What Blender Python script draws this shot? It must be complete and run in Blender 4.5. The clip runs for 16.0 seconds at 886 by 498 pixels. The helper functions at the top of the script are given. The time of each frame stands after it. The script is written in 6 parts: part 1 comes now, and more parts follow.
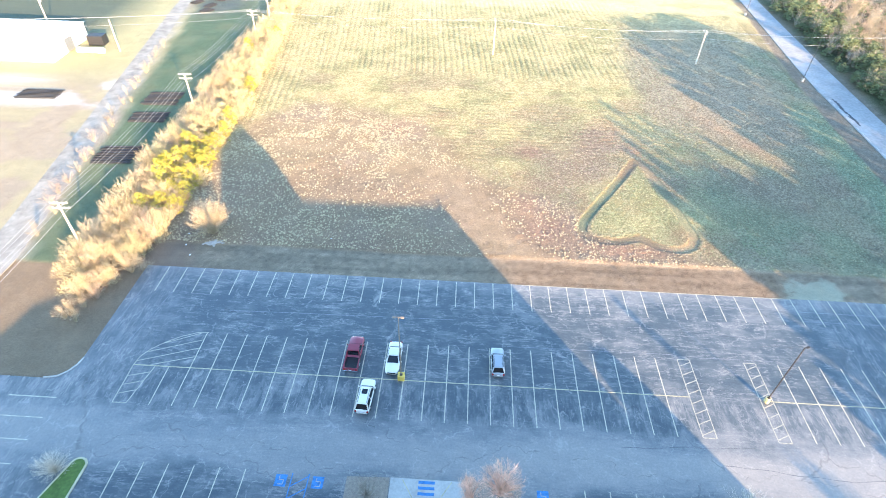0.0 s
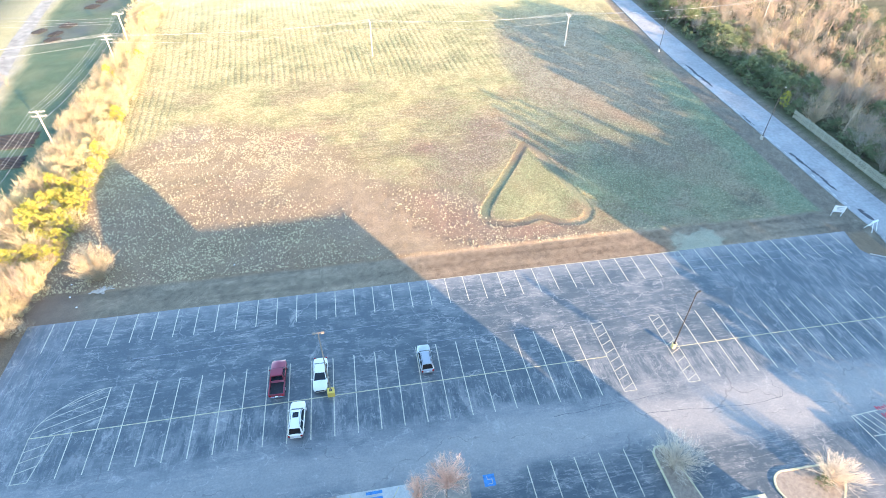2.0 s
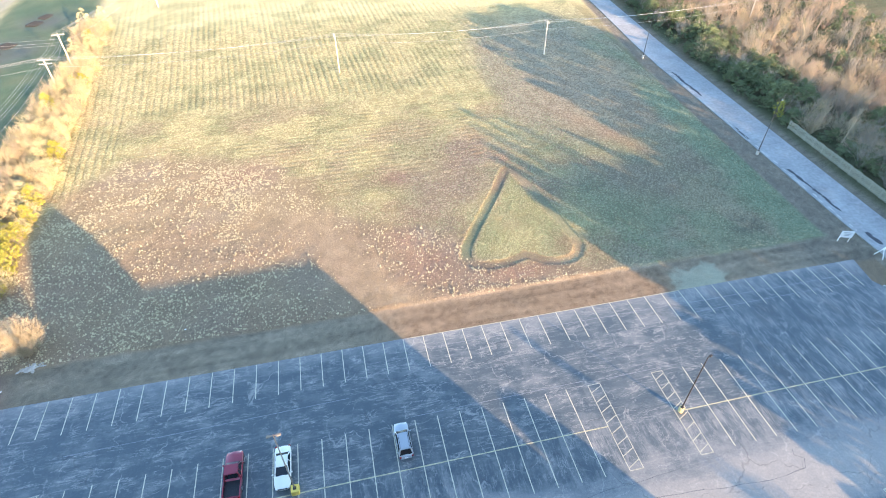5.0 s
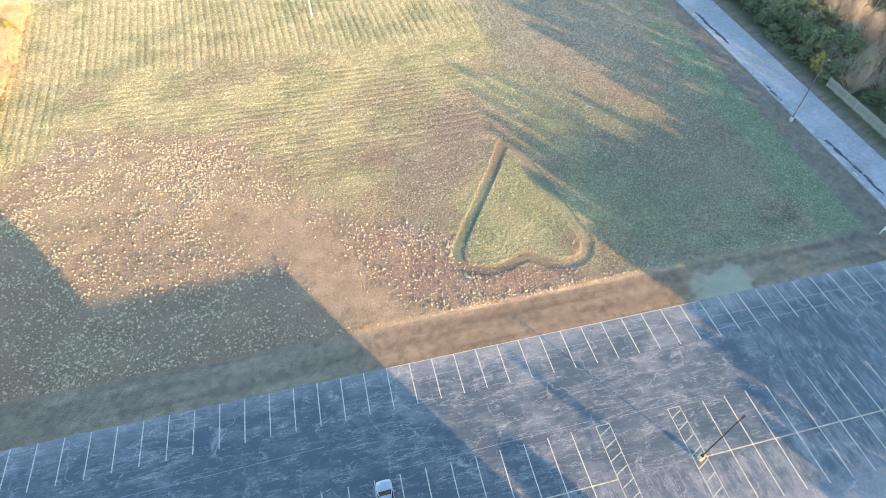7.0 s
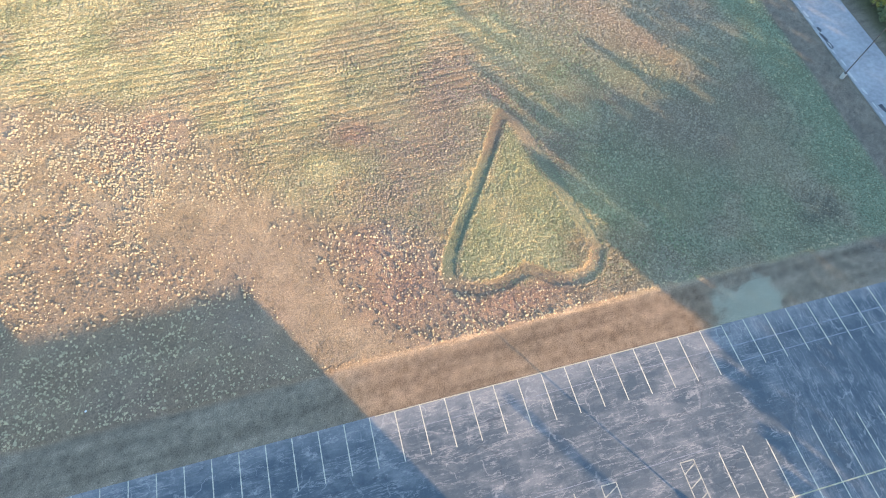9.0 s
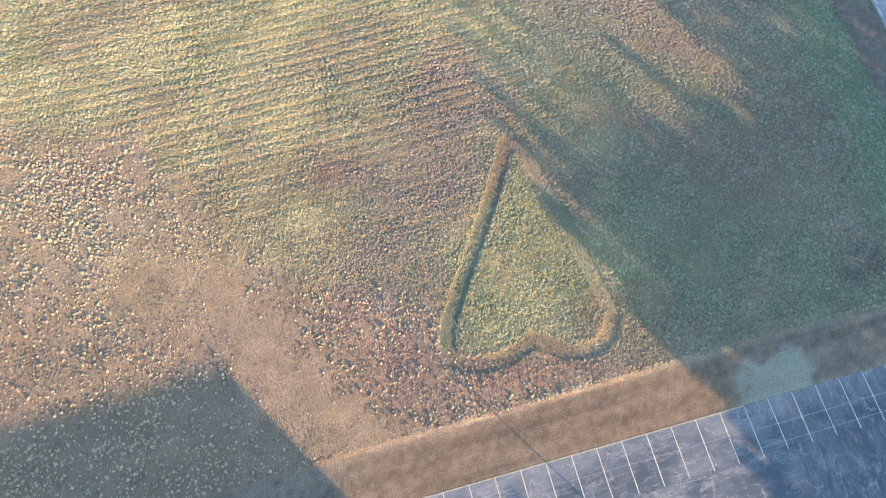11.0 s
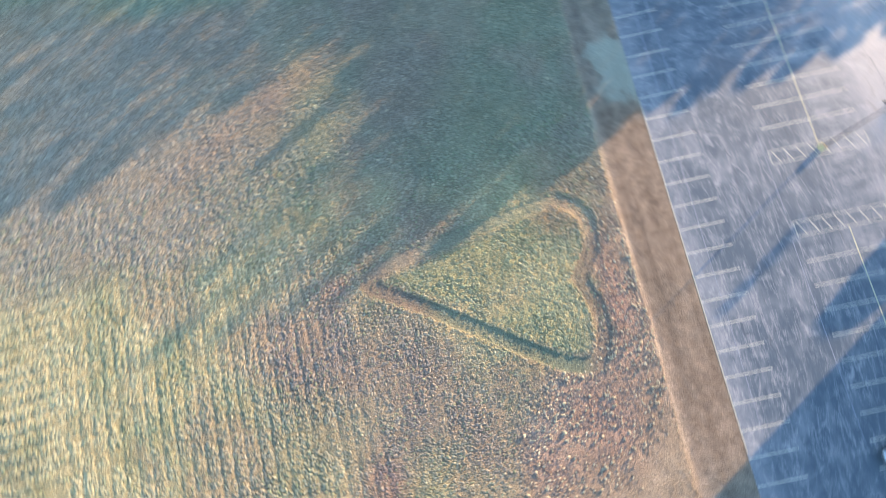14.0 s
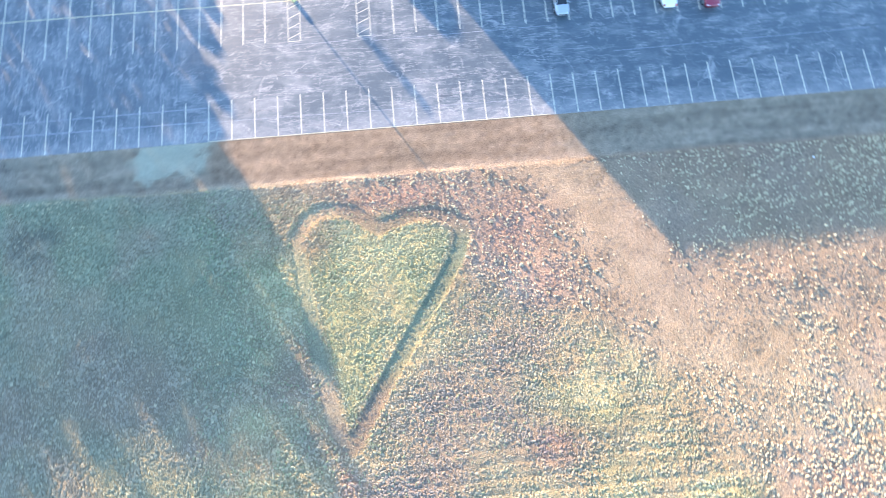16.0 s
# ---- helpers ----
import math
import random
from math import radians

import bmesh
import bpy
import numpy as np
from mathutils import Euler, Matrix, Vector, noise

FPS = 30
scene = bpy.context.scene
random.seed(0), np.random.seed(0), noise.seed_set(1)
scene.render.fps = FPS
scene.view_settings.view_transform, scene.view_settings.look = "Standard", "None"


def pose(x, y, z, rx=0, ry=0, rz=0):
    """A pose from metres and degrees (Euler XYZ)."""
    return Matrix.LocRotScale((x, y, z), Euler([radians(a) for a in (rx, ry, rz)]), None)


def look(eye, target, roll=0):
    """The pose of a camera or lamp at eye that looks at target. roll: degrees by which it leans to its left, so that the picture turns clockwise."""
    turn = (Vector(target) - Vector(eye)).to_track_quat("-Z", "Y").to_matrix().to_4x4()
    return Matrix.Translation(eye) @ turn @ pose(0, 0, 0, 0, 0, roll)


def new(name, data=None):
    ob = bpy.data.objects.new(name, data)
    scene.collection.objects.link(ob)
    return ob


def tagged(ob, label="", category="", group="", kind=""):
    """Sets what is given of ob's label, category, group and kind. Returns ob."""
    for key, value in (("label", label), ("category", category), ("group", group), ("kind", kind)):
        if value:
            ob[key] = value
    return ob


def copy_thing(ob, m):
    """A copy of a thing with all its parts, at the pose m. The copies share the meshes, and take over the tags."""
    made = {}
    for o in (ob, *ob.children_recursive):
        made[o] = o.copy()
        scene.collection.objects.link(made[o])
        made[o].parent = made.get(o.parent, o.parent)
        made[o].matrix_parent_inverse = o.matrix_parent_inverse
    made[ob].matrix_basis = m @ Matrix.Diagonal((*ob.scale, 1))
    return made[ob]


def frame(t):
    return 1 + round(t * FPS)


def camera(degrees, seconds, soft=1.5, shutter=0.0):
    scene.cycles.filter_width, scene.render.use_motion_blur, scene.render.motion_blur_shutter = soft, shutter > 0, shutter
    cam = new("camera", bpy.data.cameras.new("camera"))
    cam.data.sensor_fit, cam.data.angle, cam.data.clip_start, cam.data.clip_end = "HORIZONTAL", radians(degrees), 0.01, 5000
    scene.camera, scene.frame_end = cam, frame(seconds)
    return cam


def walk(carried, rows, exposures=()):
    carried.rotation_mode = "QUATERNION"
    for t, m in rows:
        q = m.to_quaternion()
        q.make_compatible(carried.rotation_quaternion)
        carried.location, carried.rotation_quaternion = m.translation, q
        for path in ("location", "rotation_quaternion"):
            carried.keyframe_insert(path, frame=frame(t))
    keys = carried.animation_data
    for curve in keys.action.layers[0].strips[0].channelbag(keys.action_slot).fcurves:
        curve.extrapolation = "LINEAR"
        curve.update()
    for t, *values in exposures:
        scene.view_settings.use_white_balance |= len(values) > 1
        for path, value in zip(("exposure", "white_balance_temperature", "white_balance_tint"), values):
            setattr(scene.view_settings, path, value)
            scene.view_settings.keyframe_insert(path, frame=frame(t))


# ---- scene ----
cam = camera(78.8, 16.0, soft=0.8, shutter=0.5)
# seconds, stops, kelvin, tint
EXPOSURES = [(0, 2.95, 6300, 8), (3.5, 2.82, 6500, 10), (7, 2.5, 6700, 9), (8.5, 2.46, 6800, 11), (11, 2.2, 6550, 13), (12.5, 2.14, 6300, 12), (13.5, 2.22, 6200, 11), (14.5, 2.58, 6050, 11), (15.2, 2.88, 5950, 11), (16, 3.0, 5920, 12)]
PATH = [
    (0, (-8.134, -58.207, 56.943), (-8.192, -56.698, 55.631), 1.5),
    (0.5, (-7.824, -58.331, 56.953), (-7.805, -56.817, 55.646), 1.1),
    (1, (-7.684, -58.381, 56.902), (-7.553, -56.871, 55.597), 0.6),
    (1.5, (-7.836, -58.356, 56.995), (-7.599, -56.86, 55.689), 0.5),
    (2, (-7.913, -58.272, 56.975), (-7.646, -56.781, 55.668), 0.4),
    (2.5, (-7.761, -57.818, 56.966), (-7.479, -56.332, 55.658), 0.3),
    (3, (-7.467, -56.804, 56.983), (-7.178, -55.319, 55.675), 0.1),
    (3.5, (-7.025, -55.123, 57.058), (-6.728, -53.64, 55.749), 0.1),
    (4, (-6.351, -52.801, 57.138), (-6.047, -51.321, 55.828), 0.0),
    (4.5, (-5.547, -49.973, 57.254), (-5.23, -48.496, 55.944), -0.1),
    (7, (-0.111, -31.047, 58.37), (0.177, -29.799, 56.834), -0.5),
    (7.5, (1.016, -26.335, 58.558), (1.293, -25.177, 56.952), -0.2),
    (8, (2.25, -21.389, 58.812), (2.514, -20.325, 57.14), -0.0),
    (8.5, (3.578, -16.458, 59.005), (3.828, -15.488, 57.274), 0.2),
    (11, (10.378, 8.33, 59.301), (10.522, 8.862, 57.379), 0.3),
    (11.5, (11.978, 13.596, 59.412), (12.103, 14.082, 57.476), -0.4),
    (12, (13.104, 18.457, 59.694), (13.266, 18.937, 57.759), -0.9),
    (12.5, (13.905, 22.207, 59.919), (14.165, 22.643, 57.985), -3.4),
    (13, (14.666, 23.916, 60.053), (15.028, 24.27, 58.118), -9.9),
    (13.5, (15.239, 25.078, 60.191), (15.655, 25.283, 58.246), -14.2),
    (14, (15.498, 25.897, 60.07), (15.912, 25.91, 58.114), -13.7),
    (14.5, (15.393, 26.745, 59.759), (15.751, 26.571, 57.799), -8.0),
    (15, (15.667, 27.575, 59.341), (15.9, 27.244, 57.383), -2.3),
    (15.5, (15.769, 28.392, 59.03), (15.837, 27.966, 57.077), -0.7),
    (16, (15.497, 28.473, 58.997), (15.471, 28.034, 57.046), -1.5),
]
walk(cam, [(t, look(eye, target, roll)) for t, eye, target, roll in PATH], EXPOSURES)

# ---- light ----
SUN_AZ = (0.53, -0.848)          # horizontal direction towards the sun
SUN_EL = radians(12.0)
world = bpy.data.worlds.new("world")
scene.world = world
world.use_nodes = True
wn = world.node_tree.nodes
sky = wn.new("ShaderNodeTexSky")
sky.sky_type = "NISHITA"
sky.sun_disc = False
sky.sun_elevation = SUN_EL
sky.sun_rotation = math.atan2(SUN_AZ[0], SUN_AZ[1])
sky.air_density, sky.dust_density, sky.ozone_density = 1.0, 0.4, 2.6
wn["Background"].inputs[1].default_value = 0.15
world.node_tree.links.new(sky.outputs[0], wn["Background"].inputs[0])
sun = new("sun", bpy.data.lights.new("sun", "SUN"))
sun.data.energy, sun.data.angle, sun.data.color = 3.3, radians(0.6), (1.0, 0.685, 0.41)
sun.matrix_world = look((SUN_AZ[0] * math.cos(SUN_EL) * 200, SUN_AZ[1] * math.cos(SUN_EL) * 200, math.sin(SUN_EL) * 200), (0, 0, 0))


# ---- small tools ----
def lattice_noise(x, y, scale, seed):
    """Smooth value noise from 0 to 1 over arrays of places."""
    rng = np.random.RandomState(seed)
    table = rng.rand(256, 256)
    u, v = np.asarray(x) / scale + 1000.0, np.asarray(y) / scale + 1000.0
    i, j = np.floor(u).astype(int), np.floor(v).astype(int)
    fu, fv = u - i, v - j
    fu, fv = fu * fu * (3 - 2 * fu), fv * fv * (3 - 2 * fv)
    g = lambda a, b: table[a % 256, b % 256]
    return (g(i, j) * (1 - fu) + g(i + 1, j) * fu) * (1 - fv) + (g(i, j + 1) * (1 - fu) + g(i + 1, j + 1) * fu) * fv


def fractal(x, y, scale, seed, octaves=4):
    total, amp, norm = 0, 1.0, 0
    for n in range(octaves):
        total = total + amp * lattice_noise(x, y, scale / 2 ** n, seed + n)
        norm += amp
        amp *= 0.5
    return total / norm


def smooth(a, b, v):
    s = np.clip((np.asarray(v, float) - a) / (b - a), 0, 1)
    return s * s * (3 - 2 * s)


def terrain(x, y):
    """Height of the land: level by the car park, rising gently beyond it."""
    y = np.asarray(y, float)
    up = np.clip(y - 4, 0, 170)
    return 0.032 * (up - 4 * (1 - np.exp(-up / 4)))


def mat(name, rough=0.8, metal=0.0):
    m = bpy.data.materials.new(name)
    m.use_nodes = True
    b = m.node_tree.nodes["Principled BSDF"]
    b.inputs["Roughness"].default_value = rough
    b.inputs["Metallic"].default_value = metal
    return m, m.node_tree.nodes, m.node_tree.links, b


def ramp(nodes, stops):
    r = nodes.new("ShaderNodeValToRGB")
    while len(r.color_ramp.elements) < len(stops):
        r.color_ramp.elements.new(0.5)
    for e, (p, c) in zip(r.color_ramp.elements, stops):
        e.position, e.color = p, (*c, 1)
    return r


def plain(name, color, rough=0.6, metal=0.0, vary=0.25, scale=3.0, bump=0.0, coat=0.0):
    """A surface of one colour with fine and coarse variation, at real size."""
    m, n, l, b = mat(name, rough, metal)
    tc = n.new("ShaderNodeTexCoord")
    fine, coarse = n.new("ShaderNodeTexNoise"), n.new("ShaderNodeTexNoise")
    fine.inputs["Scale"].default_value, coarse.inputs["Scale"].default_value = scale * 8, scale
    fine.inputs["Detail"].default_value = 6
    for q in (fine, coarse):
        l.new(tc.outputs["Object"], q.inputs["Vector"])
    add = n.new("ShaderNodeMath")
    add.operation = "MULTIPLY_ADD"
    add.inputs[1].default_value = 0.5
    half = n.new("ShaderNodeMath")
    half.operation = "MULTIPLY"
    half.inputs[1].default_value = 0.5
    l.new(coarse.outputs[0], half.inputs[0])
    l.new(fine.outputs[0], add.inputs[0])
    l.new(half.outputs[0], add.inputs[2])
    lo, hi = tuple(c * (1 - vary) for c in color), tuple(min(1, c * (1 + vary)) for c in color)
    r = ramp(n, [(0.3, lo), (0.7, hi)])
    l.new(add.outputs[0], r.inputs[0])
    l.new(r.outputs[0], b.inputs["Base Color"])
    if bump:
        bp = n.new("ShaderNodeBump")
        bp.inputs["Strength"].default_value, bp.inputs["Distance"].default_value = 0.6, bump
        l.new(fine.outputs[0], bp.inputs["Height"])
        l.new(bp.outputs[0], b.inputs["Normal"])
    if coat:
        b.inputs["Coat Weight"].default_value = coat
    return m


def tinted(name, rough=0.9, grain=14.0, amount=0.45, islands=False, translucent=0.0):
    """Takes the colour from the mesh's own 'tint' attribute and adds fine grain."""
    m, n, l, b = mat(name, rough)
    at = n.new("ShaderNodeAttribute")
    at.attribute_name = "tint"
    tc, no = n.new("ShaderNodeTexCoord"), n.new("ShaderNodeTexNoise")
    no.inputs["Scale"].default_value, no.inputs["Detail"].default_value, no.inputs["Roughness"].default_value = grain, 5, 0.7
    l.new(tc.outputs["Object"], no.inputs["Vector"])
    r = ramp(n, [(0.3, (1 - amount,) * 3), (0.72, (1 + amount,) * 3)])
    l.new(no.outputs[0], r.inputs[0])
    mix = n.new("ShaderNodeMix")
    mix.data_type, mix.blend_type = "RGBA", "MULTIPLY"
    mix.inputs[0].default_value = 1
    l.new(at.outputs["Color"], mix.inputs[6])
    l.new(r.outputs[0], mix.inputs[7])
    out = mix.outputs[2]
    if islands:
        geo = n.new("ShaderNodeNewGeometry")
        r2 = ramp(n, [(0.0, (0.86, 0.86, 0.86)), (0.5, (0.98, 0.98, 0.98)), (1.0, (1.15, 1.145, 1.13))])
        l.new(geo.outputs["Random Per Island"], r2.inputs[0])
        mix2 = n.new("ShaderNodeMix")
        mix2.data_type, mix2.blend_type = "RGBA", "MULTIPLY"
        mix2.inputs[0].default_value = 1
        l.new(out, mix2.inputs[6])
        l.new(r2.outputs[0], mix2.inputs[7])
        out = mix2.outputs[2]
    if islands:
        # leaf blades scatter light as a soft mass: lean their shading towards the sky
        vm = n.new("ShaderNodeVectorMath")
        vm.operation = "MULTIPLY_ADD"
        vm.inputs[1].default_value, vm.inputs[2].default_value = (0.6, 0.6, 0.6), (0, 0, 0.45)
        l.new(geo.outputs["Normal"], vm.inputs[0])
        vn = n.new("ShaderNodeVectorMath")
        vn.operation = "NORMALIZE"
        l.new(vm.outputs[0], vn.inputs[0])
        l.new(vn.outputs[0], b.inputs["Normal"])
    l.new(out, b.inputs["Base Color"])
    b.inputs["Specular IOR Level"].default_value = 0.15
    if not islands:
        bp = n.new("ShaderNodeBump")
        bp.inputs["Strength"].default_value, bp.inputs["Distance"].default_value = 1.0, 0.10
        l.new(no.outputs[0], bp.inputs["Height"])
        l.new(bp.outputs[0], b.inputs["Normal"])
    return m


def raw_mesh(name, verts, faces, material, smooth_shade=False):
    me = bpy.data.meshes.new(name)
    me.from_pydata([tuple(v) for v in verts], [], [tuple(f) for f in faces])
    me.materials.append(material)
    if smooth_shade:
        me.polygons.foreach_set("use_smooth", [True] * len(me.polygons))
    return me


def finish(name, bm, material):
    me = bpy.data.meshes.new(name)
    bm.normal_update()
    bm.to_mesh(me)
    bm.free()
    me.materials.append(material)
    return me


def part(name, bm, material, parent, label=""):
    """Links a bmesh (or a finished mesh) as one mesh object under a thing or a part."""
    me = finish(name, bm, material) if isinstance(bm, bmesh.types.BMesh) else bm
    ob = new(name, me)
    ob.parent = parent
    return tagged(ob, label)


def box(bm, x0, y0, z0, x1, y1, z1, bevel=0.0):
    made = bmesh.ops.create_cube(bm, size=1.0)["verts"]
    for v in made:
        v.co = Vector((x0 + (v.co.x + 0.5) * (x1 - x0), y0 + (v.co.y + 0.5) * (y1 - y0), z0 + (v.co.z + 0.5) * (z1 - z0)))
    if bevel:
        edges = {e for v in made for e in v.link_edges}
        bmesh.ops.bevel(bm, geom=list(edges), offset=bevel, segments=2, affect="EDGES", profile=0.5)
    return bm


def tube(bm, a, b, r0, r1, sides=8, caps=True):
    """A tapered round bar from a to b."""
    a, b = Vector(a), Vector(b)
    way = (b - a).normalized()
    turn = way.to_track_quat("Z", "Y").to_matrix()
    rings = []
    for c, r in ((a, r0), (b, r1)):
        rings.append([bm.verts.new(c + turn @ Vector((r * math.cos(2 * math.pi * k / sides), r * math.sin(2 * math.pi * k / sides), 0))) for k in range(sides)])
    for k in range(sides):
        bm.faces.new((rings[0][k], rings[0][(k + 1) % sides], rings[1][(k + 1) % sides], rings[1][k]))
    if caps:
        bm.faces.new(rings[0][::-1])
        bm.faces.new(rings[1])
    return bm


def prism(bm, outline, z0, z1):
    """A slab over a closed outline given anticlockwise."""
    low = [bm.verts.new((x, y, z0)) for x, y in outline]
    high = [bm.verts.new((x, y, z1)) for x, y in outline]
    n = len(outline)
    bm.faces.new(high)
    bm.faces.new(low[::-1])
    for k in range(n):
        bm.faces.new((low[k], low[(k + 1) % n], high[(k + 1) % n], high[k]))
    return bm


def empty(name, x=0, y=0, z=0, turn=0):
    ob = new(name)
    ob.matrix_world = pose(x, y, z, 0, 0, turn)
    return ob


# ---- materials ----
def asphalt_material():
    """Worn sealed asphalt: dark coat with pale scuffs along the lanes, dusty areas and cracks."""
    m, n, l, b = mat("asphalt", 0.42)
    tc = n.new("ShaderNodeTexCoord")
    sep = n.new("ShaderNodeSeparateXYZ")
    l.new(tc.outputs["Object"], sep.inputs[0])

    def math_node(op, a, c, clamp=False):
        q = n.new("ShaderNodeMath")
        q.operation, q.use_clamp = op, clamp
        for k, v in enumerate((a, c)):
            if isinstance(v, (int, float)):
                q.inputs[k].default_value = v
            else:
                l.new(v, q.inputs[k])
        return q.outputs[0]

    def noise_of(scale, detail=4, rough=0.6, stretch=None, distort=0.0):
        q = n.new("ShaderNodeTexNoise")
        q.inputs["Scale"].default_value, q.inputs["Detail"].default_value = scale, detail
        q.inputs["Roughness"].default_value, q.inputs["Distortion"].default_value = rough, distort
        if stretch:
            mp = n.new("ShaderNodeMapping")
            mp.inputs["Scale"].default_value = stretch
            l.new(tc.outputs["Object"], mp.inputs[0])
            l.new(mp.outputs[0], q.inputs["Vector"])
        else:
            l.new(tc.outputs["Object"], q.inputs["Vector"])
        return q.outputs[0]

    def step(v, a, c):
        q = n.new("ShaderNodeMapRange")
        q.interpolation_type = "SMOOTHSTEP"
        q.inputs[1].default_value, q.inputs[2].default_value = a, c
        l.new(v, q.inputs[0])
        return q.outputs[0]

    x, y = sep.outputs[0], sep.outputs[1]
    big = noise_of(0.09, 5, 0.6)
    mid = noise_of(0.5, 5, 0.65)
    # pale dusty lanes: along the field edge, and the long drive between the rows
    wob = math_node("MULTIPLY", math_node("SUBTRACT", noise_of(0.13, 8, 0.68, (0.6, 1.6, 1)), 0.5), 10.0)
    yy = math_node("ADD", y, wob)
    lane = math_node("MULTIPLY", step(yy, -33.6, -28.8), math_node("SUBTRACT", 1.0, step(yy, -27.2, -21.8)))
    lane = math_node("MULTIPLY", lane, math_node("ADD", 0.72, math_node("MULTIPLY", step(x, -30.0, 10.0), 0.28)))
    top = step(yy, -4.0, 1.5)
    left = math_node("SUBTRACT", 1.0, step(math_node("ADD", x, wob), -54.0, -44.0))
    dusty = math_node("MULTIPLY", step(math_node("ADD", x, wob), 0.0, 22.0), math_node("SUBTRACT", 1.0, step(x, 58.0, 74.0)))
    worn = math_node("MAXIMUM", math_node("MULTIPLY", lane, 1.0), math_node("MAXIMUM", math_node("MULTIPLY", top, 0.55), math_node("MULTIPLY", left, 0.25)))
    worn = math_node("MAXIMUM", worn, math_node("MULTIPLY", dusty, math_node("MULTIPLY", step(big, 0.40, 0.62), 0.12)))
    worn = math_node("MAXIMUM", worn, math_node("MULTIPLY", step(big, 0.50, 0.74), 0.4))

    # scuffs drawn out along x, and along y at the two ends
    def scuffs(long_way):
        sx = (lambda a, c: (a, c, 1)) if long_way else (lambda a, c: (c, a, 1))
        broad = step(noise_of(1.0, 8, 0.70, sx(0.22, 0.62), 0.3), 0.42, 0.72)
        fine = step(noise_of(1.0, 7, 0.72, sx(0.8 if long_way else 0.4, 4.0), 0.4), 0.50, 0.68)
        wear = noise_of(1.0, 7, 0.6, sx(0.16, 0.95), 0.15)
        thin = math_node("SUBTRACT", 1.0, step(math_node("ABSOLUTE", math_node("SUBTRACT", wear, 0.5), 0), 0.003, 0.018))
        thin = math_node("MULTIPLY", thin, step(mid, 0.42, 0.62))
        fine = math_node("MULTIPLY", fine, math_node("ADD", 0.25, broad))
        peel = noise_of(1.0, 8, 0.62, sx(0.07, 0.55), 0.2)
        edge = math_node("SUBTRACT", 1.0, step(math_node("ABSOLUTE", math_node("SUBTRACT", peel, 0.47), 0), 0.002, 0.010))
        thin = math_node("MAXIMUM", thin, math_node("MULTIPLY", edge, step(big, 0.38, 0.56)))
        return math_node("ADD", math_node("MULTIPLY", broad, 0.26), math_node("ADD", math_node("MULTIPLY", fine, 0.24), math_node("MULTIPLY", thin, 0.5)))
    ends = math_node("MAXIMUM", step(math_node("ADD", x, wob), 38.0, 50.0), left)
    bays = math_node("MULTIPLY", step(yy, -25.0, -22.5), math_node("SUBTRACT", 1.0, step(yy, -20.0, -17.0)))
    ends = math_node("MAXIMUM", ends, math_node("MULTIPLY", bays, 0.75))
    # mottled sealcoat, worn in streaks along the bays
    mottle = math_node("MULTIPLY", step(noise_of(1.0, 6, 0.6, (0.75, 0.24, 1), 0.5), 0.47, 0.60), bays)
    patch = math_node("MULTIPLY", step(noise_of(1.0, 5, 0.6, (0.42, 0.30, 1), 0.6), 0.46, 0.54), math_node("SUBTRACT", 1.0, lane))
    qm = n.new("ShaderNodeMix")
    l.new(ends, qm.inputs[0])
    l.new(scuffs(True), qm.inputs[2])
    l.new(scuffs(False), qm.inputs[3])
    bare = math_node("SUBTRACT", 1.0, math_node("MULTIPLY", lane, 0.8))
    total = math_node("ADD", math_node("MULTIPLY", worn, math_node("ADD", 0.5, math_node("MULTIPLY", mid, 0.5))), math_node("MULTIPLY", qm.outputs[0], bare), True)
    total = math_node("ADD", math_node("SUBTRACT", total, math_node("MULTIPLY", patch, 0.07)), math_node("MULTIPLY", mottle, 0.22), True)
    r = ramp(n, [(0.0, (0.067, 0.083, 0.091)), (0.4, (0.196, 0.194, 0.186)), (1.0, (0.335, 0.298, 0.258))])
    l.new(total, r.inputs[0])
    # cracks
    v = n.new("ShaderNodeTexVoronoi")
    v.feature = "DISTANCE_TO_EDGE"
    v.inputs["Scale"].default_value = 0.085
    mp = n.new("ShaderNodeMapping")
    mp.inputs["Scale"].default_value = (0.5, 1.2, 1)
    wn_ = n.new("ShaderNodeTexNoise")
    wn_.inputs["Scale"].default_value, wn_.inputs["Detail"].default_value = 0.4, 4
    l.new(tc.outputs["Object"], wn_.inputs["Vector"])
    ad = n.new("ShaderNodeMixRGB")
    ad.blend_type = "ADD"
    ad.inputs[0].default_value = 1.0
    l.new(tc.outputs["Object"], ad.inputs[1])
    sc = n.new("ShaderNodeMixRGB")
    sc.blend_type = "MULTIPLY"
    sc.inputs[0].default_value = 1.0
    sc.inputs[2].default_value = (4, 4, 0, 1)
    l.new(wn_.outputs[1], sc.inputs[1])
    l.new(sc.outputs[0], ad.inputs[2])
    l.new(ad.outputs[0], mp.inputs[0])
    l.new(mp.outputs[0], v.inputs["Vector"])
    crack = math_node("MULTIPLY", math_node("SUBTRACT", 1.0, step(v.outputs["Distance"], 0.002, 0.007)), step(mid, 0.42, 0.55))
    mx = n.new("ShaderNodeMix")
    mx.data_type = "RGBA"
    l.new(math_node("MULTIPLY", crack, 0.3), mx.inputs[0])
    l.new(r.outputs[0], mx.inputs[6])
    mx.inputs[7].default_value = (0.02, 0.02, 0.022, 1)
    # chalky crazing
    v2 = n.new("ShaderNodeTexVoronoi")
    v2.feature = "DISTANCE_TO_EDGE"
    v2.inputs["Scale"].default_value = 0.24
    l.new(ad.outputs[0], v2.inputs["Vector"])
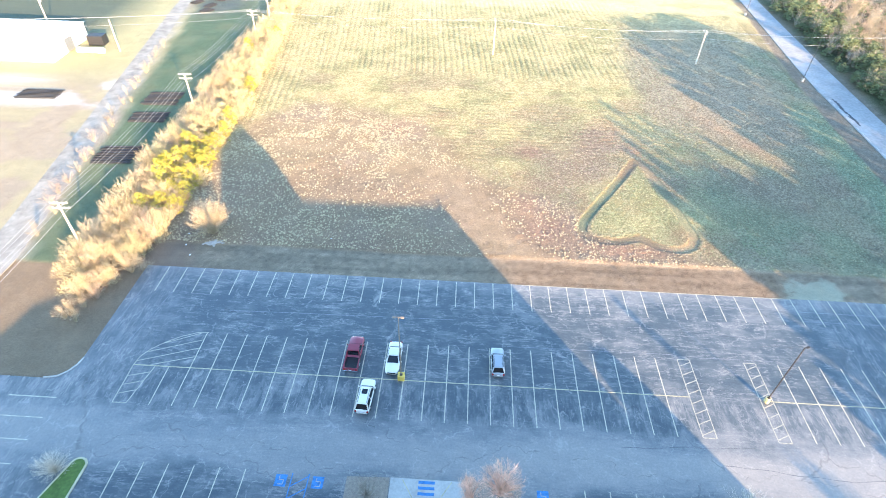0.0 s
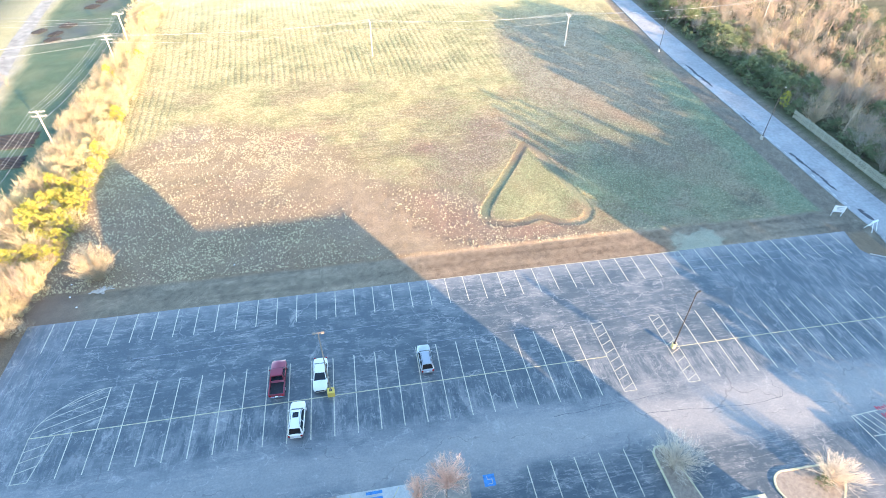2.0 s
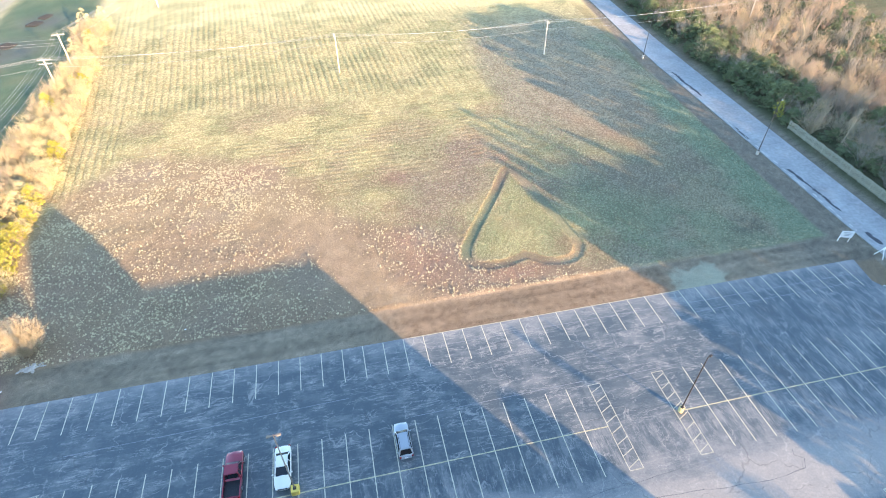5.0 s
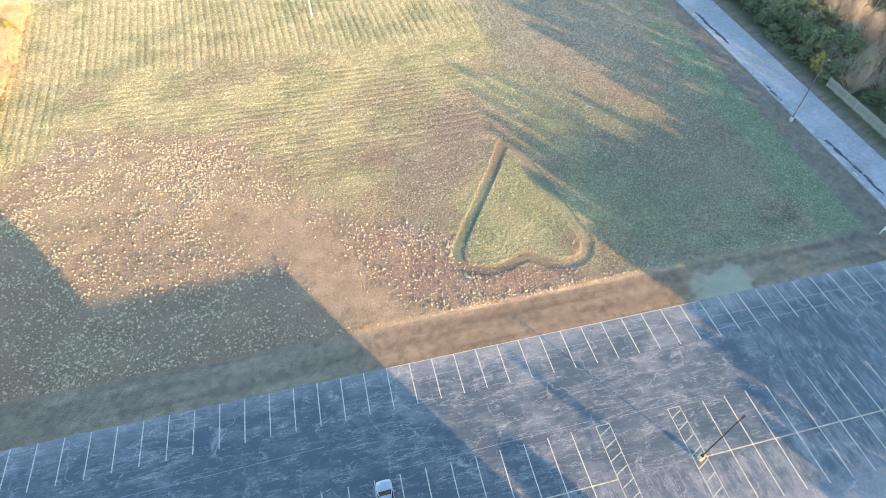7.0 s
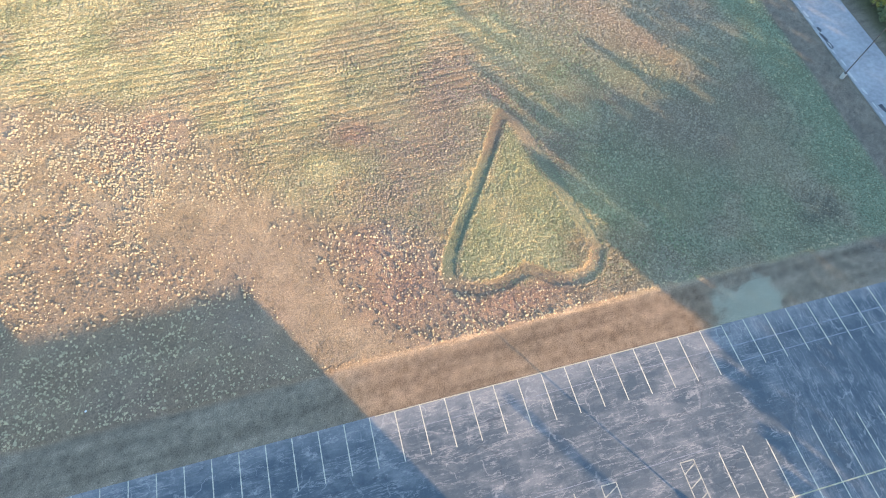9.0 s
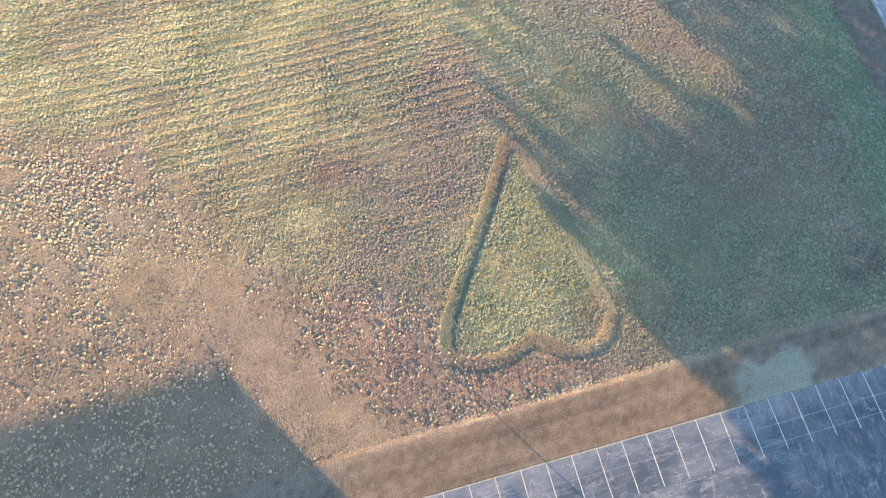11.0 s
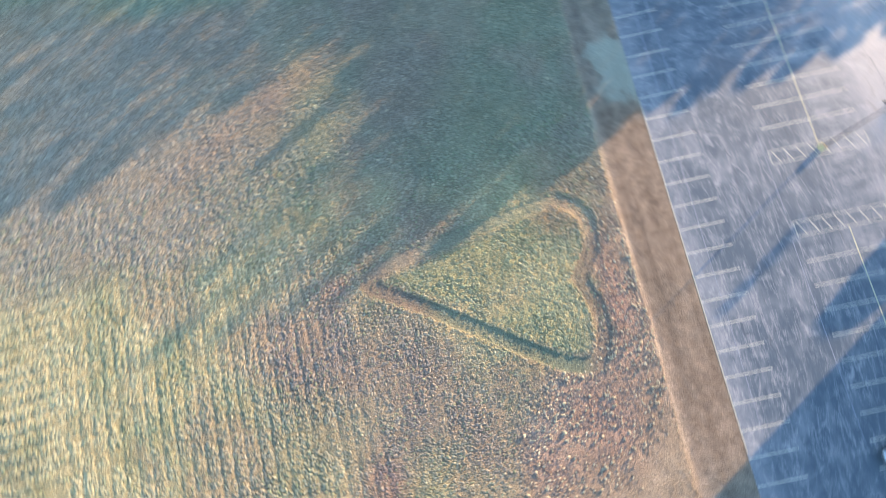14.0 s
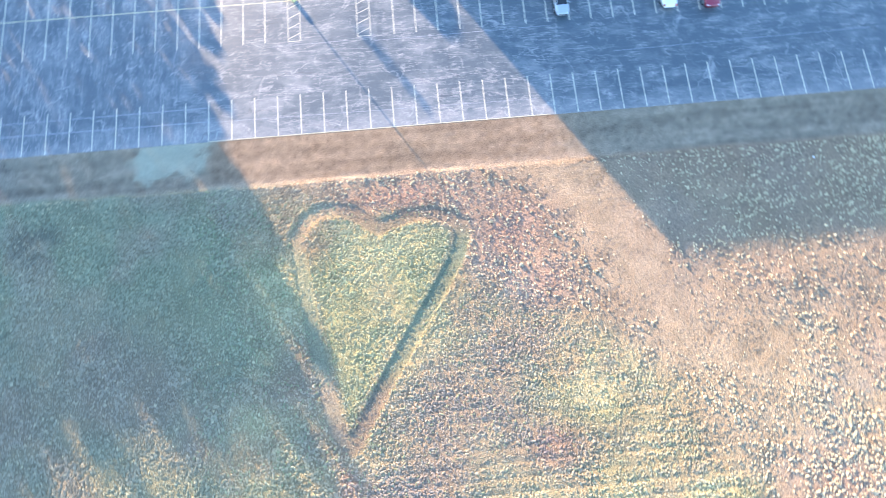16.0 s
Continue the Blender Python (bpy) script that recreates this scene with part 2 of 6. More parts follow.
    craze = math_node("MULTIPLY", math_node("SUBTRACT", 1.0, step(v2.outputs["Distance"], 0.004, 0.022)), step(mid, 0.44, 0.60))
    mz = n.new("ShaderNodeMix")
    mz.data_type = "RGBA"
    l.new(math_node("MULTIPLY", craze, 0.4), mz.inputs[0])
    l.new(mx.outputs[2], mz.inputs[6])
    mz.inputs[7].default_value = (0.40, 0.37, 0.33, 1)
    grain = noise_of(4.0, 6, 0.8)
    gr = ramp(n, [(0.32, (0.86, 0.86, 0.86)), (0.5, (0.99, 0.99, 0.99)), (0.68, (1.15, 1.15, 1.15))])
    l.new(grain, gr.inputs[0])
    mg = n.new("ShaderNodeMix")
    mg.data_type, mg.blend_type = "RGBA", "MULTIPLY"
    mg.inputs[0].default_value = 1
    l.new(mz.outputs[2], mg.inputs[6])
    l.new(gr.outputs[0], mg.inputs[7])
    l.new(mg.outputs[2], b.inputs["Base Color"])
    b.inputs["Specular IOR Level"].default_value = 0.5
    bp = n.new("ShaderNodeBump")
    bp.inputs["Strength"].default_value, bp.inputs["Distance"].default_value = 0.5, 0.02
    l.new(grain, bp.inputs["Height"])
    l.new(bp.outputs[0], b.inputs["Normal"])
    return m


def paint_material(name, color):
    """Line paint worn through in places."""
    m, n, l, b = mat(name, 0.7)
    tc, no = n.new("ShaderNodeTexCoord"), n.new("ShaderNodeTexNoise")
    no.inputs["Scale"].default_value, no.inputs["Detail"].default_value = 2.5, 6
    geo = n.new("ShaderNodeNewGeometry")
    l.new(geo.outputs["Position"], no.inputs["Vector"])
    r = ramp(n, [(0.3, tuple(c * 0.55 for c in color)), (0.5, tuple(c * 0.85 for c in color)), (0.7, color)])
    l.new(no.outputs[0], r.inputs[0])
    l.new(r.outputs[0], b.inputs["Base Color"])
    return m


ASPHALT = asphalt_material()
LINE_WHITE = paint_material("line_paint", (0.60, 0.54, 0.40))
LINE_BLUE = paint_material("blue_paint", (0.055, 0.23, 0.50))
LINE_WORN = paint_material("worn_paint", (0.47, 0.43, 0.33))
PALE_EDGE = plain("pale_edge_strip", (0.44, 0.37, 0.25), 0.95, vary=0.3, scale=1.5)
LINE_RED = paint_material("red_paint", (0.55, 0.03, 0.06))
LINE_FAINT = paint_material("faint_seal", (0.27, 0.27, 0.28))
LINE_YELLOW = paint_material("yellow_paint", (0.56, 0.49, 0.30))
LAND = tinted("land", 0.95, 7.0, 0.5)
TUFT = tinted("dry_grass", 0.9, 3.0, 0.2, islands=True)
CONCRETE = plain("concrete", (0.42, 0.40, 0.36), 0.85, vary=0.2, scale=0.6, bump=0.01)
ROAD = plain("road_asphalt", (0.30, 0.295, 0.285), 0.8, vary=0.28, scale=0.22, bump=0.02)
TAR = plain("tar_patch", (0.06, 0.06, 0.065), 0.8, vary=0.3, scale=1.0)
CRACK = plain("weathered_seal", (0.11, 0.11, 0.115), 0.8, vary=0.3, scale=1.0)
YELLOW = plain("yellow_concrete", (0.72, 0.50, 0.10), 0.7, vary=0.2, scale=2.0)
CREAM = plain("cream_concrete", (0.64, 0.52, 0.24), 0.8, vary=0.2, scale=2.0)
KERB = plain("kerb_yellowed", (0.50, 0.46, 0.30), 0.85, vary=0.25, scale=1.0, bump=0.01)
BRONZE = plain("bronze_paint", (0.05, 0.042, 0.036), 0.5, 0.3, 0.2)
WOODPOLE = plain("weathered_pole", (0.50, 0.45, 0.38), 0.9, vary=0.3, scale=2.0, bump=0.01)
GREYWOOD = plain("grey_fence_wood", (0.30, 0.285, 0.225), 0.9, vary=0.3, scale=1.5, bump=0.01)
CERAMIC = plain("insulator", (0.45, 0.45, 0.44), 0.35, vary=0.1)
WIRE = plain("cable", (0.50, 0.49, 0.47), 0.5, 0.2, 0.1)
STEEL = plain("galvanised", (0.45, 0.46, 0.47), 0.45, 0.8, 0.15)
WHITE = plain("white_board", (0.78, 0.78, 0.76), 0.5, vary=0.06)
GLASS = plain("car_glass", (0.012, 0.015, 0.018), 0.08, vary=0.1)
RUBBER = plain("tyre_rubber", (0.02, 0.02, 0.021), 0.85, vary=0.2)
RIM = plain("alloy", (0.5, 0.5, 0.52), 0.3, 0.9, 0.1)
CHROME = plain("chrome", (0.7, 0.7, 0.72), 0.12, 1.0, 0.05)
BLACKTRIM = plain("black_trim", (0.02, 0.02, 0.022), 0.6, vary=0.1)
TAIL = plain("tail_lamp", (0.35, 0.015, 0.015), 0.2, vary=0.1)
HEADLAMP = plain("head_lamp", (0.75, 0.76, 0.78), 0.1, vary=0.05)
RED = plain("red_car_paint", (0.24, 0.018, 0.034), 0.3, 0.2, 0.08, 1.0, coat=1.0)
CARWHITE = plain("white_car_paint", (0.76, 0.71, 0.62), 0.3, 0.0, 0.04, 1.0, coat=1.0)
SILVER = plain("silver_car_paint", (0.37, 0.385, 0.40), 0.3, 0.4, 0.06, 1.0, coat=1.0)
BRICK = plain("brick_wall", (0.33, 0.20, 0.14), 0.9, vary=0.25, scale=2.0)
ROOF = plain("roof_shingle", (0.12, 0.11, 0.11), 0.9, vary=0.25, scale=1.5)
METALROOF = plain("white_sheet_roof", (0.80, 0.80, 0.78), 0.45, 0.0, 0.06, 0.4)
TIE = plain("dark_timber", (0.034, 0.035, 0.037), 0.9, vary=0.35, scale=2.0)
GRAVEL = plain("gravel", (0.27, 0.25, 0.21), 0.95, vary=0.45, scale=0.5, bump=0.03)
STONE = plain("pale_stone", (0.40, 0.36, 0.31), 0.9, vary=0.3, scale=2.0, bump=0.03)
BARK = plain("grey_bark", (0.17, 0.13, 0.10), 0.95, vary=0.35, scale=2.0)


def twig_material(name, color):
    m = plain(name, color, 0.9, vary=0.35, scale=1.2)
    return m


TWIG_TAN = twig_material("tan_twigs", (0.37, 0.30, 0.20))
TWIG_GOLD = twig_material("golden_twigs", (0.44, 0.365, 0.22))
TWIG_PALE = twig_material("pale_twigs", (0.48, 0.39, 0.28))
TWIG_COPPER = twig_material("copper_twigs", (0.76, 0.50, 0.37))
TWIG_WHITE = twig_material("whitish_twigs", (0.64, 0.56, 0.45))
TAN_PAINT = plain("tan_pole_paint", (0.24, 0.19, 0.14), 0.6, 0.0, 0.15)
TWIG_GREY = twig_material("grey_twigs", (0.30, 0.265, 0.21))
TWIG_PINK = twig_material("reddish_twigs", (0.37, 0.285, 0.215))
LEAF_GREEN = twig_material("evergreen_leaves", (0.145, 0.175, 0.085))
LEAF_YELLOW = twig_material("yellow_green_leaves", (0.34, 0.315, 0.055))
LEAF_STRAW = twig_material("straw_leaves", (0.47, 0.405, 0.225))
LEAF_DRY = twig_material("dry_brown_leaves", (0.36, 0.235, 0.15))

# ---- plan of the car park ----
PITCH = 2.74
LOT = [(-55.5, 0), (-55.6, -17.2), (-55.8, -18.6), (-56.3, -19.7), (-57.3, -20.6), (-58.6, -20.9), (-82, -20.9), (-82, -50), (95, -50), (95, -8), (84.5, -8),
       (74.6, -8), (73.4, -7.2), (72.3, -6.6), (71.2, -6.0), (70.5, -4.6), (71.4, 0)]
FIELD_LINE = [(30.9, 12.6), (30.6, 15.5), (30.1, 18.5), (29.4, 23.0), (28.1, 29.6), (27.2, 33.4), (26.1, 35.4), (25.2, 34.8), (23.6, 32.0), (21.4, 28.5), (18.2, 23.8), (15.1, 19.2), (13.0, 15.8), (12.4, 13.9), (12.6, 12.4),
              (13.8, 11.5), (15.8, 10.9), (18.6, 11.1), (20.6, 11.8), (21.8, 12.3), (23.0, 11.3), (24.4, 10.3), (26.4, 9.6), (28.3, 9.7), (29.9, 10.6), (30.9, 12.6)]


def near_line(x, y, line):
    """Distance from places to a line of points, and the side of the closed line they lie on."""
    best = np.full(np.shape(x), 1e9)
    inside = np.zeros(np.shape(x), bool)
    for (ax, ay), (bx, by) in zip(line, line[1:]):
        dx, dy = bx - ax, by - ay
        t = np.clip(((x - ax) * dx + (y - ay) * dy) / (dx * dx + dy * dy + 1e-9), 0, 1)
        best = np.minimum(best, np.hypot(x - ax - t * dx, y - ay - t * dy))
        cross = ((ay > y) != (by > y)) & (x < (bx - ax) * (y - ay) / (by - ay + 1e-12) + ax)
        inside ^= cross
    return best, inside


def lerp(a, b, w):
    return a + (b - a) * w[..., None]


TROD = [(1, 4), (-3.6, 9.5), (-5.6, 14), (-7.8, 19), (-10.5, 24), (-15, 27), (-19, 28.5)]


def trodden(x, y, n2):
    """The worn smooth track between the tan grass and the heart."""
    return smooth(7.5, 0.6, near_line(x, y, TROD)[0] + 7 * (n2 - 0.5) + 3 * (fractal(x, y, 1.8, 29, 2) - 0.5)) * smooth(5, 7, y) * (0.35 + 0.65 * smooth(-17, -7, x))


PATH_HALF = 0.85                  # half the width of the mown line of the heart


def broom_edge(x):
    """How far the coarse tan grass reaches into the field."""
    return np.interp(x, [-62, -55, -50, -45, -40, -25, -17, -13, -5, 0, 5, 9, 13, 16, 38, 42], [33, 40, 48, 53, 53, 49, 45.5, 39, 30, 27, 25, 21, 14, 9.8, 9.2, 5])


def broom_mask(x, y, n2):
    return smooth(-4.5, 4.0, broom_edge(x) - y + 11 * (n2 - 0.5)) * smooth(-58, -54, x)


def heart_depth(x, y):
    """How deep the mown line lies below the standing grass: deepest along the long straight side."""
    side = smooth(26.5, 24.5, x) * smooth(13.5, 17.0, y) * smooth(36, 31, y)
    foot = smooth(15.5, 12.5, y)
    return 0.025 + 0.07 * side + 0.03 * foot


def spot(x, y, px, py, rx, ry):
    return np.exp(-((x - px) / rx) ** 2 - ((y - py) / ry) ** 2)


def land_tint(x, y):
    """Base colour of the ground and grass at places."""
    n1, n2, n3 = fractal(x, y, 18, 11), fractal(x, y, 6, 23), fractal(x, y, 1.6, 37)
    dist, inside = near_line(x, y, FIELD_LINE)
    straw, green, lush = np.array((0.515, 0.432, 0.222)), np.array((0.338, 0.314, 0.158)), np.array((0.330, 0.280, 0.185))
    brown, russet, pale = np.array((0.330, 0.240, 0.140)), np.array((0.36, 0.225, 0.150)), np.array((0.54, 0.435, 0.30))
    mauve = np.array((0.305, 0.235, 0.175))
    ones = np.ones(np.shape(x) + (3,))
    col = ones * straw
    col = lerp(col, green, smooth(0.42, 0.70, fractal(x, y * 1.6, 7, 25)) * 0.8)
    col = lerp(col, np.array((0.385, 0.290, 0.185)), smooth(0.46, 0.68, fractal(x, y * 1.5, 11, 27)) * 0.6 * smooth(85, 60, y))
    # coarse tan grass near the car park, on the side towards the hedge
    broom = broom_mask(x, y, n2)
    tan = lerp(ones * brown, np.array((0.360, 0.266, 0.160)), smooth(0.35, 0.7, fractal(x, y, 4, 41)))
    col = lerp(col, lerp(tan, mauve, smooth(0.5, 0.7, fractal(x, y, 8, 43)) * 0.45), broom * 0.95)
    # nearer part browned and darkened to deepen the building's shade on it
    col = lerp(col, np.array((0.285, 0.196, 0.130)), broom * smooth(34, 20, y + 8 * (n1 - 0.5)) * 0.55)
    # russet and mauve patches
    col = lerp(col, russet, smooth(0.57, 0.70, fractal(x, y, 7, 71)) * 0.35 * smooth(70, 48, y) * (1 - 0.6 * broom))
    for px, py, rx, ry, c, k in ((4.8, 37.2, 3.4, 2.6, russet, 0.9), (21, 42.5, 10, 7, mauve, 0.75), (26.2, 39.0, 1.2, 1.8, russet * 1.15, 0.9), (13, 34, 8, 8, mauve, 0.8), (9, 24, 6, 6, mauve, 0.7), (31, 30, 5, 8, mauve, 0.7), (19, 9.2, 8, 2.2, russet * 0.95, 1.0), (6, 13, 5, 4, russet * 0.95, 0.8), (34, 12, 4, 3, russet, 0.7),
                                 (3.5, 20, 3, 2.6, russet, 0.6), (-23, 44, 5, 3.5, russet, 0.6), (-10, 36, 5, 4, brown, 0.7), (29, 13, 2.6, 2.4, russet, 0.5), (56, 36, 6, 3, russet, 0.7), (48, 42, 8, 3, russet, 0.5)):
        col = lerp(col, c, np.clip(spot(x, y, px, py, rx, ry) * 1.25, 0, 1) * k * (0.35 + 1.0 * n2))
    # greener towards the road, with mauve weeds among it
    right = smooth(31, 39, x + 12 * (n1 - 0.5)) * smooth(120, 90, y)
    col = lerp(col, lerp(ones * lush, np.array((0.265, 0.268, 0.165)), np.maximum(smooth(0.35, 0.7, n2), smooth(50, 38, y) * smooth(0.25, 0.5, n2))), right * 0.9)
    for px, py, rx, ry in ((49, 28, 8, 5), (41, 32.5, 5, 3.5), (55, 22, 6, 4), (62, 30, 5, 6), (60, 52, 7, 12), (46, 62, 9, 10), (50, 46, 6, 5)):
        col = lerp(col, np.array((0.315, 0.250, 0.172)), np.clip(spot(x, y, px, py, rx, ry) * 1.3, 0, 1) * smooth(0.25, 0.55, n2) * 0.85)
    # far part lightened to grey-brown, standing in for haze over the tree shade
    col = lerp(col, np.array((0.345, 0.293, 0.205)), smooth(38, 60, y) * right * smooth(68, 60, x) * 0.75)
    col = lerp(col, np.array((0.250, 0.290, 0.175)), smooth(63, 67, x + 4 * (n2 - 0.5)) * smooth(70, 55, y) * 0.8)
    # the sunlit band between tree shadows, put into the colour along the sun's direction
    col = lerp(col, russet * 1.1, np.exp(-((0.848 * x + 0.53 * y - 65.5 + 2 * (n2 - 0.5)) / 2.0) ** 2) * smooth(30, 35, y) * smooth(62, 48, y) * 0.35)
    col = lerp(col, np.array((0.06, 0.07, 0.06)), np.exp(-(((x - 60.3) / 3.4) ** 2 + ((y - 11.0) / 2.8) ** 2) ** 2) * smooth(0.38, 0.62, n3) * 0.5)
    # faint wheel marks swung through the weeds
    for cx, cy, r, a0, a1 in ((38.0, 33.5, 6.0, -165, -20), (38.0, 33.5, 7.6, -160, -30), (58.0, 28.0, 7.0, -80, 40), (58.0, 28.0, 8.5, -80, 40)):
        an = np.degrees(np.arctan2(y - cy, x - cx))
        ring = np.exp(-((np.hypot(x - cx, y - cy) - r) / 0.22) ** 2) * smooth(a0, a0 + 25, an) * smooth(a1, a1 - 25, an)
        col = lerp(col, np.array((0.15, 0.155, 0.11)), ring * 0.35)
    col = lerp(col, green * 1.1, inside * smooth(0.9, 1.8, dist) * (0.25 + 0.6 * smooth(0.35, 0.65, n2)) * (1 - 0.7 * spot(x, y, 28.5, 12.5, 2.4, 2.4)))
    # pale standing rim and mown floor of the heart: green along the sides, bare at the foot
    col = lerp(col, pale * np.array((1.0, 1.0, 0.80)), np.exp(-((dist - PATH_HALF - 0.15) / 0.22) ** 2) * 0.2 * n3)
    # floor colours darkened to carry the shade lying in the mown line
    floor_ = lerp(ones * np.array((0.165, 0.175, 0.108)), np.array((0.195, 0.148, 0.102)), np.maximum(smooth(15, 12, y + 2 * (n2 - 0.5)), smooth(27, 31, y)))
    col = lerp(col, floor_, smooth(PATH_HALF + 0.2, PATH_HALF - 0.1, dist) * (0.55 + 0.4 * smooth(27, 25, x)) * (0.6 + 0.6 * n2))
    # short mown verge by the car park and along the road
    verge = np.maximum(smooth(6.2, 5.2, y + 0.8 * (n2 - 0.5)), smooth(-0.8, 0.8, x + 1.0 * (n2 - 0.5) - np.interp(y, [5, 26, 42, 57, 90, 125], [71.2, 71.6, 71.8, 72.0, 74.2, 77.5])))
    verge_col = lerp(np.ones_like(col) * np.array((0.212, 0.150, 0.097)), np.array((0.20, 0.15, 0.10)), smooth(0.35, 0.8, n2) * 0.6)
    # brown-grey tone at both ends, coloured for the look of the shaded stretches
    verge_col = lerp(verge_col, np.array((0.225, 0.185, 0.13)), np.maximum(smooth(2, -6, x + 6 * (n2 - 0.5)), smooth(40, 44, x)) * 0.75)
    verge_col = lerp(verge_col, np.array((0.185, 0.155, 0.115)), smooth(58, 68, x) * 0.9)
    verge_col = verge_col * (1 + 0.68 * (fractal(x * 0.10, y * 1.6, 1.2, 131, 4) - 0.5) * smooth(9, 7, y))[..., None] * (0.65 + 0.7 * fractal(x, y, 0.5, 133, 3))[..., None]
    col = lerp(col, verge_col, verge)
    rim = np.exp(-((y - 5.9 - 0.8 * (n2 - 0.5)) / 0.45) ** 2) * smooth(-2, 3, x) * smooth(44, 40, x)
    col = lerp(col, pale, rim * 0.4 * n3)
    # bare pale patch at the kerbless edge
    patch = smooth(41.0, 43.2, x + (n3 - 0.5) * 5) * smooth(50.4, 48.8, x + (n3 - 0.5) * 4) * smooth(4.8, 3.4, y + (n3 - 0.5) * 4) * smooth(-0.5, 0.2, y) * (0.5 + 0.6 * n2)
    col = lerp(col, np.array((0.34, 0.33, 0.235)), patch)
    # worn track where the tan grass gives way
    # fallen leaves by the corner of the car park
    col = lerp(col, np.array((0.215, 0.150, 0.105)), smooth(-47.5, -51.5, x + 3 * (n2 - 0.5)) * smooth(13, 7, y + 4 * (n2 - 0.5)) * 0.75)
    trod = trodden(x, y, n2)
    col = lerp(col, np.array((0.325, 0.240, 0.148)) * (0.70 + 0.44 * n3[..., None]), trod * 0.6)
    # land past the hedge: grass strip, then pale yard; woodland floor past the road
    under = smooth(1.5, -1.5, x + 2 * (n2 - 0.5) + 58.5 + 0.085 * np.clip(y - 20, 0, 200))
    col = lerp(col, lerp(np.ones_like(col) * np.array((0.42, 0.33, 0.19)), np.array((0.30, 0.24, 0.13)), smooth(0.35, 0.65, n2)), under * smooth(-1, 2, y))
    strip = smooth(-68.5, -71, x + 3 * (n2 - 0.5))
    col = lerp(col, lerp(np.ones_like(col) * np.array((0.085, 0.125, 0.075)), np.array((0.12, 0.145, 0.085)), smooth(0.3, 0.7, n2)), strip)
    yard = smooth(1.5, -1.5, x + 3 * (n2 - 0.5) + 80.2 + 0.15 * np.clip(y - 30, -30, 100))
    col = lerp(col, lerp(np.ones_like(col) * np.array((0.315, 0.255, 0.18)), np.array((0.36, 0.32, 0.17)), np.maximum(smooth(0.45, 0.6, n2) * 0.5, smooth(50, 70, y))), yard)
    col = lerp(col, np.array((0.44, 0.42, 0.39)), yard * smooth(0.42, 0.60, fractal(x, y * 2.0, 9, 141)) * smooth(44, 50, y) * smooth(64, 58, y) * 0.9)
    col = lerp(col, np.array((0.30, 0.275, 0.235)), np.exp(-((x + 82.6 + 0.165 * np.clip(y - 30, -30, 100) + 2.5 * (n2 - 0.5)) / 2.4) ** 2) * (0.35 + 0.9 * n3) * (y > -20))
    col = lerp(col, np.array((0.115, 0.115, 0.110)), np.clip(1.4 * spot(x, y, -86, 113, 7, 8) + 1.2 * spot(x, y, -82, 135, 6, 6), 0, 1) * (0.5 + 0.6 * n2))
    col = lerp(col, np.array((0.10, 0.115, 0.08)), smooth(-113, -115, x) * smooth(85, 87, y))
    wood = smooth(85, 88, x)
    col = lerp(col, lerp(np.ones_like(col) * np.array((0.15, 0.12, 0.07)), np.array((0.085, 0.09, 0.045)), smooth(0.35, 0.65, n2)), wood)
    col = lerp(col, np.array((0.21, 0.155, 0.10)), (smooth(0, -1, y) * smooth(-84, -80, x)) * (x < 75))
    return np.clip(col * (0.86 + 0.28 * n3[..., None]), 0.01, 0.9)


def field_mask(x, y):
    edge = -57.5 - 0.085 * np.clip(y - 20, 0, 200)
    return smooth(5.5, 6.6, y) * smooth(-1.5, 1.5, x - edge) * smooth(0.8, -0.8, x - np.interp(y, [5, 26, 42, 57, 90, 125], [71.2, 71.6, 71.8, 72.0, 74.2, 77.5])) * smooth(175, 165, y)


ROW_A, ROW_B = 1.42, 1.5          # pitch of the mown rows across the field and lengthwise


def row_plan(x, y):
    """How far the rows run lengthwise, how they bend, and where they show."""
    w = np.maximum(smooth(66, 74, y + 3 * (fractal(x, y, 14, 5) - 0.5)), smooth(-44, -48, x + 2 * (fractal(x, y, 12, 6) - 0.5) + 0.06 * (y - 50)))
    bend = 1.5 * (fractal(x, y, 40, 8, 2) - 0.5)
    on = smooth(-3, 5, y - broom_edge(x) + 9 * (fractal(x, y, 10, 9) - 0.5)) * smooth(60, 12, x + 16 * (fractal(x, y, 12, 19) - 0.5)) * (0.35 + 0.65 * smooth(34, 44, y))
    return w, bend, on


def furrow_of(x, y):
    """Depth, 0 to 1, of the narrow furrows between the mown rows, and the share of rows that run lengthwise."""
    w, bend, on = row_plan(x, y)
    head = np.clip(-44 - x, 0, 12) * 0.05 * (y - 60)
    a = (y + bend) / ROW_A
    c = (x + 0.085 * y + bend + 0.06 * head) / ROW_B
    da, dc = np.abs(a - np.round(a)) * ROW_A, np.abs(c - np.round(c)) * ROW_B
    uneven = lambda v, q: 0.45 + 0.55 * lattice_noise(np.round(v) * 7.3, q, 9.0, 31)
    fa = np.exp(-(da / 0.19) ** 2) * uneven(a, x) * 0.85
    fc = np.exp(-(dc / 0.27) ** 2) * (0.35 + 0.65 * uneven(c, y))
    return (fa * (1 - w) + fc * w) * on * smooth(0.12, 0.45, fractal(x, y, 5, 91)), w


